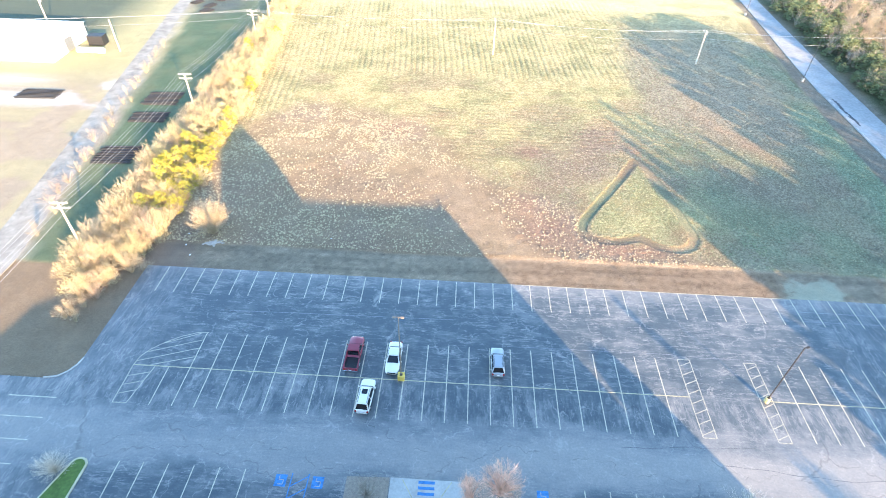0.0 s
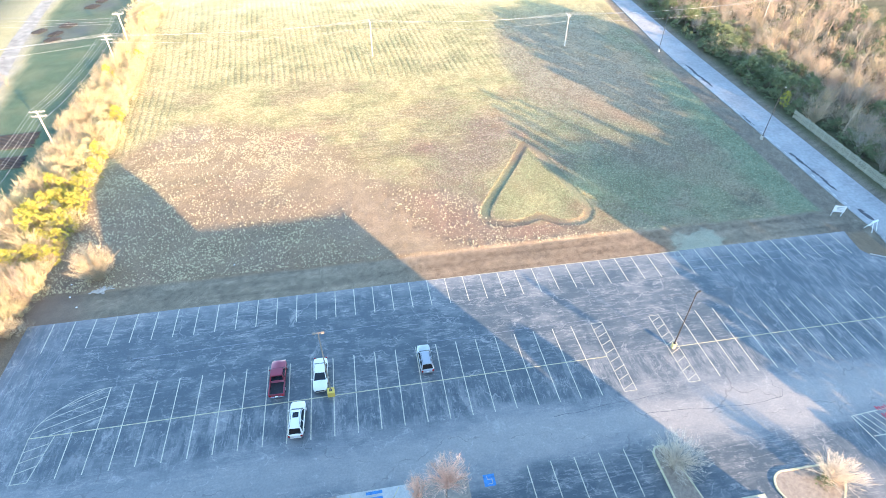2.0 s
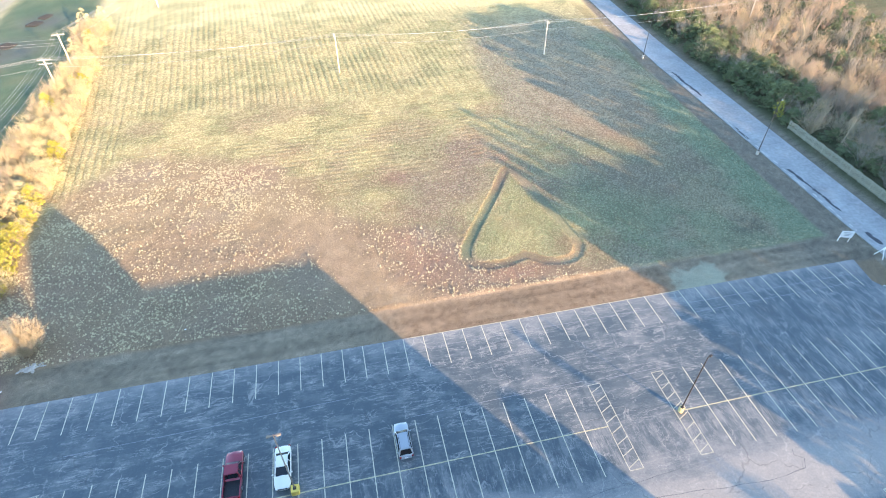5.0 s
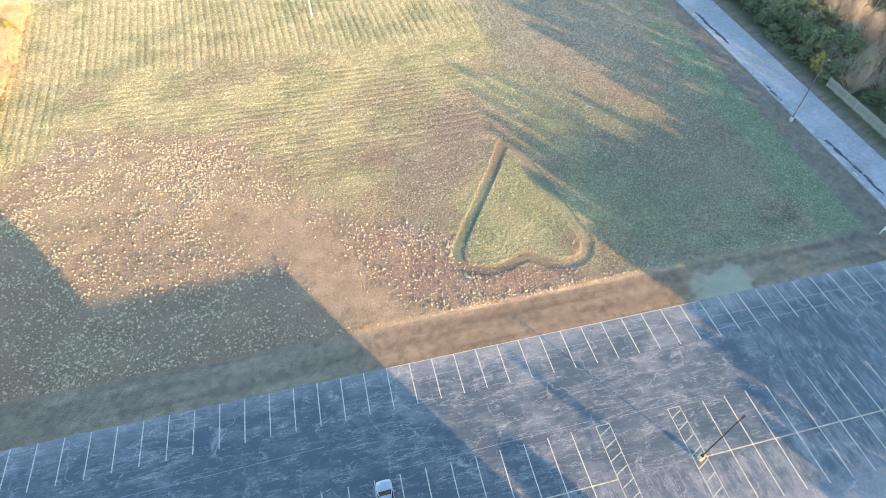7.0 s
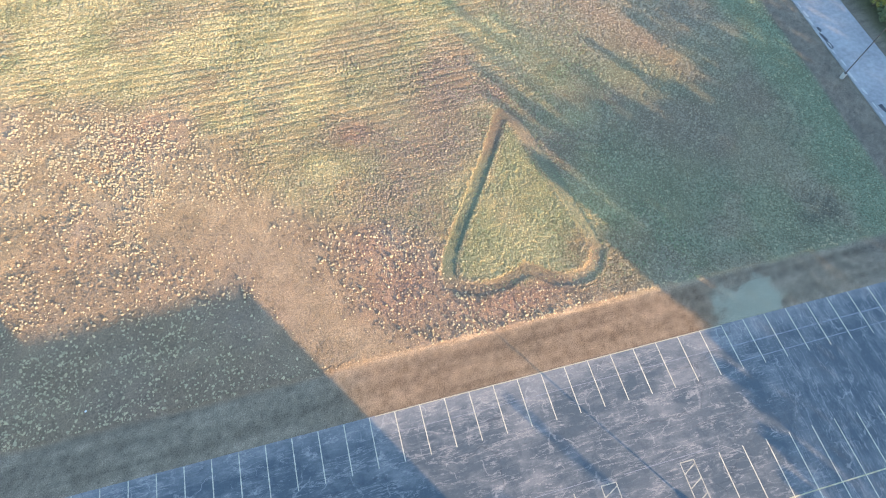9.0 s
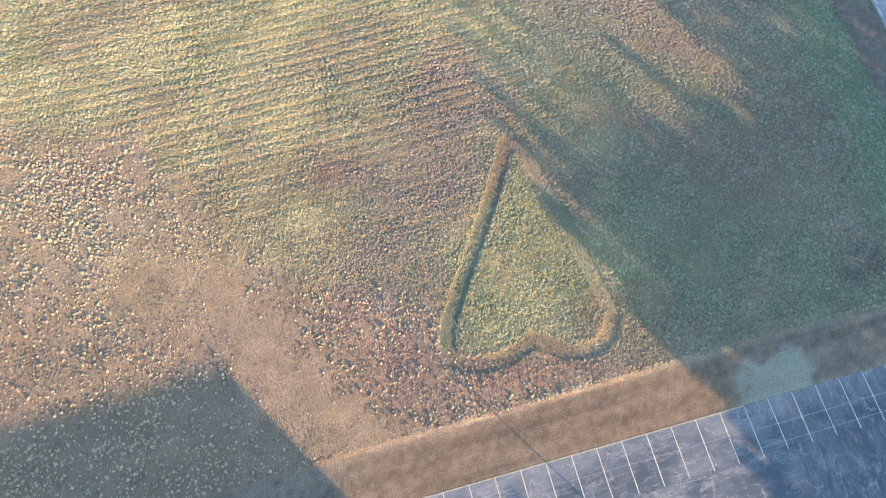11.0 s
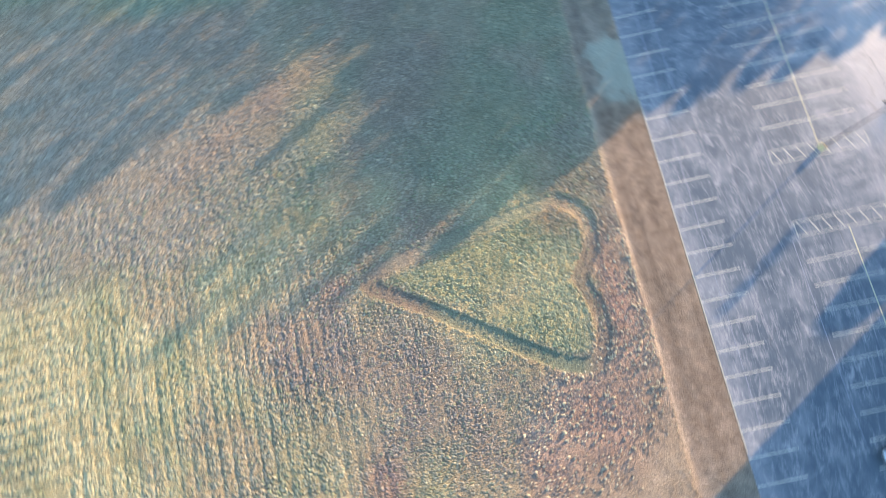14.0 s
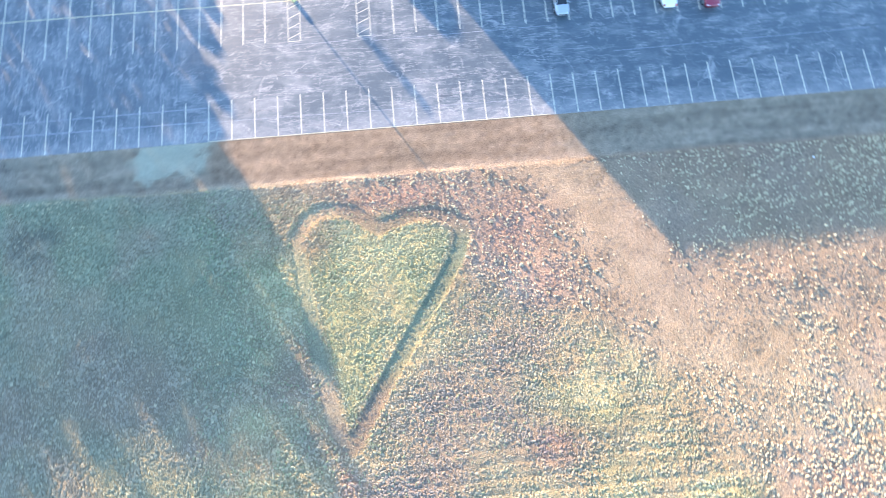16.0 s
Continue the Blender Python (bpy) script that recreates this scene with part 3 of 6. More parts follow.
def build_ground():
    """One sheet of land out to the horizon, fine where the field is."""
    def axis(lo, hi, fine, far):
        mid = np.arange(lo, hi, fine)
        grow = np.concatenate([np.arange(1, 40, 1.5) ** 1.0, 40 * 1.35 ** np.arange(0, 16)])
        grow = grow[grow < far]
        return np.concatenate([(lo - grow)[::-1], mid, hi + grow])
    xs = axis(-62, 77, 0.30, 3000)
    ys = axis(-1.5, 62, 0.29, 3000)
    ys = np.concatenate([ys[ys < 62], np.arange(62, 130, 0.45), 130 + np.cumsum(0.8 * 1.22 ** np.arange(0, 34))])
    x, y = np.meshgrid(xs, ys)
    dist, inside = near_line(x, y, FIELD_LINE)
    z = terrain(x, y)
    field = field_mask(x, y)
    clump = 1 - np.abs(2 * lattice_noise(x, y, 0.55, 55) - 1)
    rough = 0.05 * (clump - 0.5) + 0.06 * (lattice_noise(x, y, 0.34, 57) - 0.5) + 0.12 * (fractal(x, y, 2.2, 58, 2) - 0.5) + 0.2 * (fractal(x, y, 7, 44, 2) - 0.5)
    path = smooth(PATH_HALF + 0.12, PATH_HALF - 0.22, dist)
    rough = rough * (1 - 0.85 * trodden(x, y, fractal(x, y, 6, 23)))
    z = z + field * (rough * (1 - 0.8 * path) + 0.14 - 0.14 * furrow_of(x, y)[0]) - heart_depth(x, y) * path
    z = z + (0.02 * (fractal(x, y, 0.9, 66, 2) - 0.5) + 0.05 * (lattice_noise(x, y, 0.55, 67) - 0.5) * (y < 9)) * smooth(0, 2, y)
    z = z - 0.10 * smooth(-0.05, -0.6, y) * (x > -95) * (x < 110)
    road = smooth(75.2, 76.6, x) * smooth(86.0, 85.0, x)
    z = z - 0.12 * road
    ny, nx = x.shape
    verts = np.stack([x, y, z], -1).reshape(-1, 3)
    idx = np.arange(nx * ny).reshape(ny, nx)
    quads = np.stack([idx[:-1, :-1], idx[:-1, 1:], idx[1:, 1:], idx[1:, :-1]], -1).reshape(-1, 4)
    me = bpy.data.meshes.new("ground")
    me.vertices.add(len(verts))
    me.vertices.foreach_set("co", verts.ravel())
    me.loops.add(quads.size)
    me.loops.foreach_set("vertex_index", quads.ravel())
    me.polygons.add(len(quads))
    me.polygons.foreach_set("loop_start", np.arange(0, quads.size, 4))
    me.polygons.foreach_set("loop_total", np.full(len(quads), 4))
    me.polygons.foreach_set("use_smooth", np.ones(len(quads), bool))
    at = me.color_attributes.new("tint", "FLOAT_COLOR", "POINT")
    rgba = np.ones((len(verts), 4))
    # thatch and soil between the clumps are darker and browner than the standing grass
    broomy = broom_mask(x, y, fractal(x, y, 6, 23))
    bare = (field * (1 - 0.7 * broomy) * smooth(124, 108, y) * (1 - 0.75 * trodden(x, y, fractal(x, y, 6, 23))) * (1 - 0.6 * path))[..., None]
    rgba[:, :3] = (land_tint(x, y) * (1 - bare * np.array((0.30, 0.33, 0.37)))).reshape(-1, 3)
    at.data.foreach_set("color", rgba.ravel())
    me.update()
    me.validate()
    me.materials.append(LAND)
    ob = new("ground", me)
    return tagged(ob, "rough dry grass field with mown rows and verges", "ground", kind="structure")


ground = build_ground()


def build_tufts():
    """Ragged clumps of standing dry grass, joined into one thing."""
    rng = np.random.RandomState(4)
    n = 340000
    x, y = rng.uniform(-64, 72, n), 5.2 + 114 * rng.rand(n) ** 1.55
    m = n // 7
    y[:m] = rng.uniform(0.25, 6.2, m)
    n2, n4 = fractal(x, y, 6, 23), fractal(x, y, 3.5, 101)
    dist, inside = near_line(x, y, FIELD_LINE)
    broom, trod = broom_mask(x, y, n2), trodden(x, y, n2)
    groove, w = furrow_of(x, y)
    short = smooth(6.3, 5.7, y + 0.8 * (n2 - 0.5))
    on_path = smooth(PATH_HALF + 0.1, PATH_HALF - 0.15, dist)
    chance = (0.72 + 0.4 * n4) * (1 - 0.22 * broom) * (1 - 0.72 * trod) * (1 - 0.6 * groove) * (1 - 0.65 * on_path)
    keep = ((field_mask(x, y) > 0.5) | ((y < 6.3) & (x > -54) & (x < 70) & (rng.rand(n) < 0.45))) & (rng.rand(n) < chance)
    x, y, dist, n2, n4, broom, trod, groove, short, on_path = (q[keep] for q in (x, y, dist, n2, n4, broom, trod, groove, short, on_path))
    n = len(x)
    rim = np.exp(-((dist - PATH_HALF - 0.3) / 0.3) ** 2)
    big = rng.rand(n) ** 3
    wide = (0.105 + 0.09 * rng.rand(n)) * (1 + (0.05 + 0.5 * big) * broom) * (1 + 0.010 * np.clip(y - 25, 0, 90))
    tall = (0.072 + 0.10 * rng.rand(n)) * (1 + (1.1 * big - 0.1) * broom * smooth(60, 35, y) + 0.2 * rim)
    tall, wide = tall * (1 - 0.72 * short) * (1 - 0.6 * trod) * (1 - 0.5 * groove) * (1 - 0.6 * on_path), wide * (1 - 0.3 * short) * (1 - 0.4 * trod)
    z = terrain(x, y) + 0.14 + 0.2 * (fractal(x, y, 7, 44, 2) - 0.5) * (1 - short) - 0.15 * short - 0.12 * groove
    z = z - heart_depth(x, y) * on_path
    # each clump has a colour of its own: bleached, green or brown among the ground's
    tint = land_tint(x, y) * (0.86 + 0.30 * rng.rand(n))[:, None]
    pick = rng.rand(n)
    # fewer bleached clumps near left, to keep the always shaded part dim
    cream = (pick < (0.06 + 0.34 * broom * smooth(0.34, 0.60, n4) * smooth(0.34, 0.56, fractal(x, y, 9, 107)) * 1.8 * (1 - 0.75 * smooth(31, 21, y) * smooth(0, -6, x)) * (0.3 + 0.7 * smooth(6, -14, x)) + 0.05 * broom) * (1 - 0.9 * trod) * (1 - short)) * 1.0
    tint = tint * (1 - 0.12 * broom)[:, None]
    tint = lerp(tint, np.array((0.60, 0.485, 0.285)), cream * (0.4 + 0.4 * broom))
    fresh = ((pick > 0.86) & (broom < 0.4) & (short < 0.5) & (x < 42)) * 1.0
    tint = lerp(tint, np.array((0.24, 0.29, 0.13)), fresh * 0.5)
    tall, wide = tall * (1 + 0.3 * cream) * (1 - 0.5 * broom * (1 - cream)), wide * (1 - 0.2 * cream * broom)
    arms = 5
    co = np.zeros((n, arms + 1, 3))
    turn = rng.uniform(0, 2 * math.pi, n)
    co[:, 0] = np.stack([x + rng.normal(0, 0.25, n) * wide, y + rng.normal(0, 0.25, n) * wide, z + tall], -1)
    for k in range(arms):
        a = turn + 2 * math.pi * (k + rng.uniform(-0.3, 0.3, n)) / arms
        r = wide * ((rng.uniform(0.95, 1.5, n) if k % 2 else rng.uniform(0.55, 0.95, n)) * (1 - 0.4 * broom) + 0.4 * rng.uniform(0.7, 1.25, n) * broom)
        co[:, k + 1] = np.stack([x + np.cos(a) * r, y + np.sin(a) * r, z - 0.06 + tall * (rng.uniform(0.1, 0.75, n) if k % 2 else rng.uniform(0.0, 0.3, n))], -1)
    tri = np.array([(0, k + 1, (k + 1) % arms + 1) for k in range(arms)])
    faces = (np.arange(n)[:, None, None] * (arms + 1) + tri[None]).reshape(-1, 3)
    col = np.ones((n, arms + 1, 4))
    col[:, :, :3] = tint[:, None]
    me = bpy.data.meshes.new("grass_tufts")
    v = co.reshape(-1, 3)
    me.vertices.add(len(v))
    me.vertices.foreach_set("co", v.ravel())
    me.loops.add(faces.size)
    me.loops.foreach_set("vertex_index", faces.ravel())
    me.polygons.add(len(faces))
    me.polygons.foreach_set("loop_start", np.arange(0, faces.size, 3))
    me.polygons.foreach_set("loop_total", np.full(len(faces), 3))
    at = me.color_attributes.new("tint", "FLOAT_COLOR", "POINT")
    at.data.foreach_set("color", np.clip(col, 0, 0.95).ravel())
    me.update()
    me.materials.append(TUFT)
    tagged(new("grass_tufts", me), "clumps of dry tan and green grass covering the field", "grass", kind="stuff")


build_tufts()

# car park slab, road
bm = bmesh.new()
prism(bm, LOT[::-1], -0.3, 0.02)
car_park = tagged(new("car_park", finish("car_park", bm, ASPHALT)), "dark sealed asphalt car park with pale scuffs", "car park", kind="structure")


def strip_mesh(name, left, right, lift, material):
    """A paved strip that follows the land between two edges given as (x, y) pairs."""
    verts, faces = [], []
    for (ax, ay), (bx, by) in zip(left, right):
        for k in range(5):
            w = k / 4
            x, y = ax + (bx - ax) * w, ay + (by - ay) * w
            verts.append((x, y, float(terrain(x, y)) + lift))
    for i in range(len(left) - 1):
        for k in range(4):
            a = i * 5 + k
            faces.append((a, a + 1, a + 6, a + 5))
    n = len(verts)
    verts += [(x, y, z - 0.25) for x, y, z in verts]
    edge = [i * 5 for i in range(len(left))] + [i * 5 + 4 for i in range(len(left))][::-1]
    for a, b in zip(edge, edge[1:] + edge[:1]):
        faces.append((b, a, a + n, b + n))
    return raw_mesh(name, verts, faces, material)


ys = [-8.0, -6, -4, -2, 0, 4, 10, 20, 30, 40, 55, 70, 85, 100, 115, 130, 160, 220, 400]
left = [(float(np.interp(y, [-8, -6, -4, -1, 50, 76, 120, 400], [74.6, 75.3, 76.2, 76.9, 77.0, 76.6, 79.5, 95])), y) for y in ys]
right = [(84.4 + max(0, y - 80) * 0.03, y) for y in ys]
road = tagged(new("road", strip_mesh("road", left, right, 0.01, ROAD)), "pale worn asphalt road beside the field", "road", kind="structure")


# ---- markings ----
def bar(name, x0, y0, x1, y1, width, material, z0=0.018, z1=0.026):
    """A painted line from one place to another, a few millimetres proud of the asphalt, as a child of the car park."""
    dx, dy = x1 - x0, y1 - y0
    far = math.hypot(dx, dy)
    key = (round(far, 2), width, material.name)
    if key not in bar.made:
        b = bmesh.new()
        box(b, 0, -width / 2, z0, far, width / 2, z1)
        bar.made[key] = finish(name, b, material)
    ob = new(name, bar.made[key])
    ob.matrix_world = pose(x0, y0, 0, 0, 0, math.degrees(math.atan2(dy, dx)))
    ob.parent = car_park
    return ob


bar.made = {}
LW = 0.115
MX, MP = -41.4, 2.718            # first line and pitch of the double row
for k in range(-19, 26):
    bar("stall_line", k * PITCH, -0.05, k * PITCH + 0.04, -5.25, LW, LINE_WHITE)
for j in range(0, 23):
    bar("stall_line", MX + MP * j, -12.4, MX + MP * j, -23.75, LW, LINE_WHITE)
bar("stall_line", MX - MP, -18.2, MX - MP, -23.75, LW, LINE_WHITE)
bar("row_line", -48.6, -18.2, 21.3, -18.2, 0.125, LINE_YELLOW, 0.019, 0.030)
bar("row_line", 31.0, -18.2, 71.5, -18.2, 0.125, LINE_YELLOW, 0.019, 0.030)
for j in range(0, 13):
    x = 34.3 + 2.70 * j
    bar("stall_line", x, -12.5, x, -23.6, LW, LINE_WHITE)
for x in (-44.0, -41.3, -38.55, -35.7, -32.85, -30.0, 6.6, 9.3, 12.05, 14.95, 17.9):
    bar("stall_line", x, -30.8, x, -36.3, LW, LINE_WHITE)
for y in (-23.55, -26.25, -29.05, -31.9, -34.7):
    bar("stall_line", -61.4, y, -55.5, y, LW, LINE_WHITE)
# faint seams across the lot
for x0, y0, x1, y1 in ((-1.0, -11.9, 21.0, -11.7), (24.0, -12.0, 34.0, -11.9), (2.0, -2.2, 41.0, -2.5), (-40.0, -8.2, -8.0, -7.7), (-48.7, -2.0, -51.7, -16.8), (-53.9, -0.5, -54.3, -12.0)):
    bar("faint_seam", x0, y0, x1, y1, 0.07, LINE_FAINT, 0.017, 0.0245)
# hatched no-stopping area with worn red markings
bar("hatch_border", 46.6, -31.5, 53.6, -31.1, LW, LINE_WHITE, 0.018, 0.029)
bar("hatch_border", 47.3, -34.25, 54.0, -34.3, LW, LINE_WHITE, 0.018, 0.029)
bar("hatch_border", 46.6, -31.5, 47.4, -36.8, LW, LINE_WHITE, 0.018, 0.029)
for k in range(7):
    bar("hatch_stripe", 46.9 + 0.95 * k, -31.45 + 0.05 * k, 48.2 + 0.95 * k, -34.2, 0.1, LINE_WHITE)
for k in range(6):
    bar("red_marking", 50.35 + 0.42 * k, -30.75 - 0.08 * (k % 3), 50.5 + 0.42 * k, -31.35, 0.16, LINE_RED, 0.019, 0.031)
    bar("red_marking", 50.45 + 0.42 * k, -31.75, 50.6 + 0.42 * k, -32.5 + 0.1 * (k % 2), 0.16, LINE_RED, 0.019, 0.031)
    bar("red_marking", 50.3 + 0.42 * k, -31.05 - 1.0 * (k % 2), 50.6 + 0.42 * k, -31.0 - 1.0 * (k % 2), 0.13, LINE_RED, 0.020, 0.032)
# sealed cracks that wander across the lane and the bays
rng = random.Random(12)
for pts in ([(22.5, -27.0), (28.0, -27.3), (30.7, -27.7), (34.2, -27.9), (37.6, -27.9), (40.2, -27.6), (40.9, -26.6), (40.0, -26.0), (40.4, -25.2)], [(11.5, -25.6), (17, -25.2), (22.5, -25.0), (27, -24.6)],
            [(33, -9.5), (45, -9.0), (58, -9.6)]):
    for (ax, ay), (bx, by) in zip(pts, pts[1:]):
        m = max(1, int(math.hypot(bx - ax, by - ay) / 1.3))
        last = (ax, ay)
        for q in range(1, m + 1):
            w = q / m
            nxt = (ax + (bx - ax) * w + rng.uniform(-0.15, 0.15), ay + (by - ay) * w + rng.uniform(-0.13, 0.13)) if q < m else (bx, by)
            bar("crack_seal", *last, *nxt, rng.choice((0.03, 0.045, 0.06)), CRACK, 0.015, 0.0235)
            last = nxt


def hatch_box(x0, x1, y0, y1, n, material=LINE_WORN):
    for a in ((x0, y0, x0, y1), (x1, y0, x1, y1), (x0, y0, x1, y0), (x0, y1, x1, y1)):
        bar("hatch_border", *a, LW, material, 0.018, 0.029)
    for k in range(n):
        y = y0 + (y1 - y0) * (k + 0.25) / n
        bar("hatch_stripe", x0, y - 0.75, x1, y, LW, material)


hatch_box(21.3, 22.9, -12.45, -23.7, 8)
hatch_box(29.95, 31.45, -12.45, -23.75, 8)
# rounded hatched end of the double row
END = [(-41.2, -12.35), (-42.7, -12.5), (-44.6, -13.3), (-46.4, -14.5), (-47.7, -15.7), (-48.5, -16.9), (-48.7, -18.2), (-48.6, -23.7), (-46.9, -23.7), (-45.9, -18.3)]
for a, b_ in zip(END, END[1:]):
    bar("hatch_border", *a, *b_, LW, LINE_WORN, 0.018, 0.029)
for k, (a, b_) in enumerate((((-41.3, -13.6), (-48.1, -16.2)), ((-41.3, -15.0), (-48.6, -17.6)), ((-41.3, -16.4), (-46.6, -18.1)), ((-42.0, -12.5), (-46.6, -14.7)),
                             ((-46.2, -19.2), (-48.6, -19.9)), ((-46.3, -20.5), (-48.6, -21.2)), ((-46.5, -21.8), (-48.6, -22.5)))):
    bar("hatch_stripe", *a, *b_, LW, LINE_WORN)
# accessible bays
for x in (-25.9, -21.9, 2.1):
    b = bmesh.new()
    box(b, -0.62, -0.66, 0.018, 0.62, 0.66, 0.028)
    ob = part("blue_square", b, LINE_BLUE, car_park, "blue painted bay square")
    ob.location = (x, -31.8, 0)
    for p, q in (((-0.25, -0.4), (0.3, -0.4)), ((0.3, -0.4), (0.3, 0.1)), ((-0.2, 0.1), (-0.2, 0.5)), ((-0.2, 0.1), (0.3, 0.1))):
        bar("bay_symbol", x + p[0], -31.8 + p[1], x + q[0], -31.8 + q[1], 0.07, LINE_WORN, 0.02, 0.033)
for x in (-24.8, -23.0):
    bar("bay_border", x, -30.9, x, -36.3, LW, LINE_BLUE, 0.018, 0.029)
for k in range(4):
    bar("bay_stripe", -24.8, -32.4 - k * 1.3, -23.0, -31.2 - k * 1.3, LW, LINE_BLUE)
# pale seal lines across the end bays
bar("seal_line", 41, -2.6, 69.5, -2.7, 0.13, LINE_FAINT, 0.012, 0.0225)
bar("seal_line", 41, -4.4, 69.5, -4.3, 0.10, LINE_FAINT, 0.012, 0.0225)
# thin pale strip along the field edge of the lot
bar("pale_edge_bar", 0.6, -0.06, 41.0, -0.06, 0.11, PALE_EDGE, 0.0, 0.0215)


# ---- kerbs, islands, walk ----
def kerb_line(name, pts, width, top, material, label):
    """A kerb swept along points on the ground."""
    verts, faces = [], []
    n = len(pts)
    for i, (x, y) in enumerate(pts):
        a, b_ = pts[max(0, i - 1)], pts[min(n - 1, i + 1)]
        d = Vector((b_[0] - a[0], b_[1] - a[1])).normalized()
        s = Vector((-d.y, d.x)) * width / 2
        for sx, z in ((-1, 0.0), (-1, top - 0.03), (-0.75, top), (0.75, top), (1, top - 0.03), (1, 0.0)):
            verts.append((x + s.x * sx, y + s.y * sx, z))
    for i in range(n - 1):
        for k in range(5):
            a = i * 6 + k
            faces.append((a, a + 1, a + 7, a + 6))
    faces += [tuple(range(6)), tuple(range((n - 1) * 6, n * 6))[::-1]]
    return tagged(new(name, raw_mesh(name, verts, faces, material)), label, "kerb", kind="structure")


def arc(cx, cy, r, a0, a1, n=10):
    return [(cx + r * math.cos(radians(a0 + (a1 - a0) * k / n)), cy + r * math.sin(radians(a0 + (a1 - a0) * k / n))) for k in range(n + 1)]


kerb_line("kerb_1", [(-55.5, -17.6), (-55.7, -18.7), (-56.3, -19.8), (-57.3, -20.6), (-58.8, -20.85)], 0.2, 0.14, CONCRETE, "pale concrete kerb at the corner of the car park")
kerb_line("kerb_2", [(74.6, -7.9), (73.4, -7.1), (72.3, -6.5), (71.3, -5.9)], 0.2, 0.14, CONCRETE, "concrete kerb at the car park exit")


def island(outline, fill, label, kerbed=True):
    ob = empty("island")
    tagged(ob, label, "island", kind="structure")
    b = bmesh.new()
    prism(b, outline, 0.0, 0.13 if kerbed else 0.045)
    part("island_fill", b, fill, ob)
    if not kerbed:
        return
    k = kerb_line("kerb", outline + outline[:1], 0.22, 0.17, KERB, "")
    k.parent = ob
    for key in ("kind", "category"):
        if key in k:
            del k[key]


ISLAND_GRASS = plain("island_grass", (0.10, 0.16, 0.035), 0.95, vary=0.4, scale=3.0, bump=0.05)
MULCH = plain("mulch_bed", (0.27, 0.22, 0.17), 0.95, vary=0.35, scale=3.0, bump=0.03)
island(arc(-48.2, -31.7, 0.9, 170, 10) + [(-47.4, -36.5), (-50.6, -36.5)], ISLAND_GRASS, "grass island with a pale kerb in the car park")
island(arc(21.95, -32.2, 0.95, 180, 20) + [(23.2, -33.5), (23.9, -38), (20.9, -38)], MULCH, "mulched island with a yellowed kerb")
island([(20.8, -38.3), (14, -38.3), (14, -40.6), (30.5, -40.6), (30.5, -38.3)], CONCRETE, "raised concrete walk with a yellowed kerb")
island(arc(34.0, -38.0, 1.75, 200, 80) + [(39.0, -36.35), (39.9, -37.0), (40.1, -38.4), (38, -40.8), (33.0, -40.8)], MULCH, "mulched island with a rounded yellowed kerb")
island([(-14.3, -30.75), (-18.9, -30.9), (-18.9, -38), (-14.3, -38)], MULCH, "brown mulch bed beside the entrance walk", False)
island([(-0.2, -30.7), (-6.0, -30.7), (-6.0, -38), (-0.2, -38)], MULCH, "brown mulch bed beside the entrance walk", False)
b = bmesh.new()
box(b, -14.2, -40.8, 0.0, -6.1, -30.75, 0.10, 0.02)
walk_pad = tagged(new("entrance_walk", finish("entrance_walk", b, CONCRETE)), "pale concrete entrance walk", "walkway", kind="structure")
for k in range(7):
    b = bmesh.new()
    box(b, -11.15, -31.25 - k * 0.62, 0.098, -9.4, -30.93 - k * 0.62, 0.107)
    part("crossing_stripe", b, LINE_BLUE, walk_pad, "blue painted stripe")
for x0, x1 in ((-12.9, -11.3), (-7.6, -9.2)):
    ob = bar("walk_line", x0, -30.9, x1, -33.4, 0.1, LINE_YELLOW, 0.098, 0.107)
    ob.parent = walk_pad

# tar repairs along the road
rng = random.Random(3)
for x0, y0, n in ((78.6, 12.0, 12), (78.5, 54.5, 12), (78.6, 3.0, 3), (77.6, 36.0, 4)):
    for k in range(n):
        b = bmesh.new()
        w, h_ = rng.uniform(0.2, 0.5), rng.uniform(0.6, 1.4)
        prism(b, [(w * math.cos(a) * rng.uniform(0.6, 1.2), h_ * math.sin(a) * rng.uniform(0.6, 1.2)) for a in [2 * math.pi * i / 9 for i in range(9)]], -0.02, 0.012)
        y = y0 + k * 1.05
        ob = part("tar_patch", b, TAR, road)
        ob.location = (x0 - 0.03 * k + rng.uniform(-0.22, 0.22), y, float(terrain(0, y)) + 0.012)
# chalky wear where the asphalt meets the verge
for k in range(30):
    y = 6 + 2.05 * k + rng.uniform(-0.5, 0.5)
    b = bmesh.new()
    w, h_ = rng.uniform(0.10, 0.24), rng.uniform(0.6, 1.5)
    prism(b, [(w * math.cos(a) * rng.uniform(0.5, 1.2), h_ * math.sin(a) * rng.uniform(0.6, 1.2)) for a in [2 * math.pi * i / 9 for i in range(9)]], -0.02, 0.011)
    ob = part("edge_wear", b, CONCRETE, road, "chalky worn road edge")
    ob.location = (77.35 + rng.uniform(-0.12, 0.2), y, float(terrain(0, y)) + 0.012)


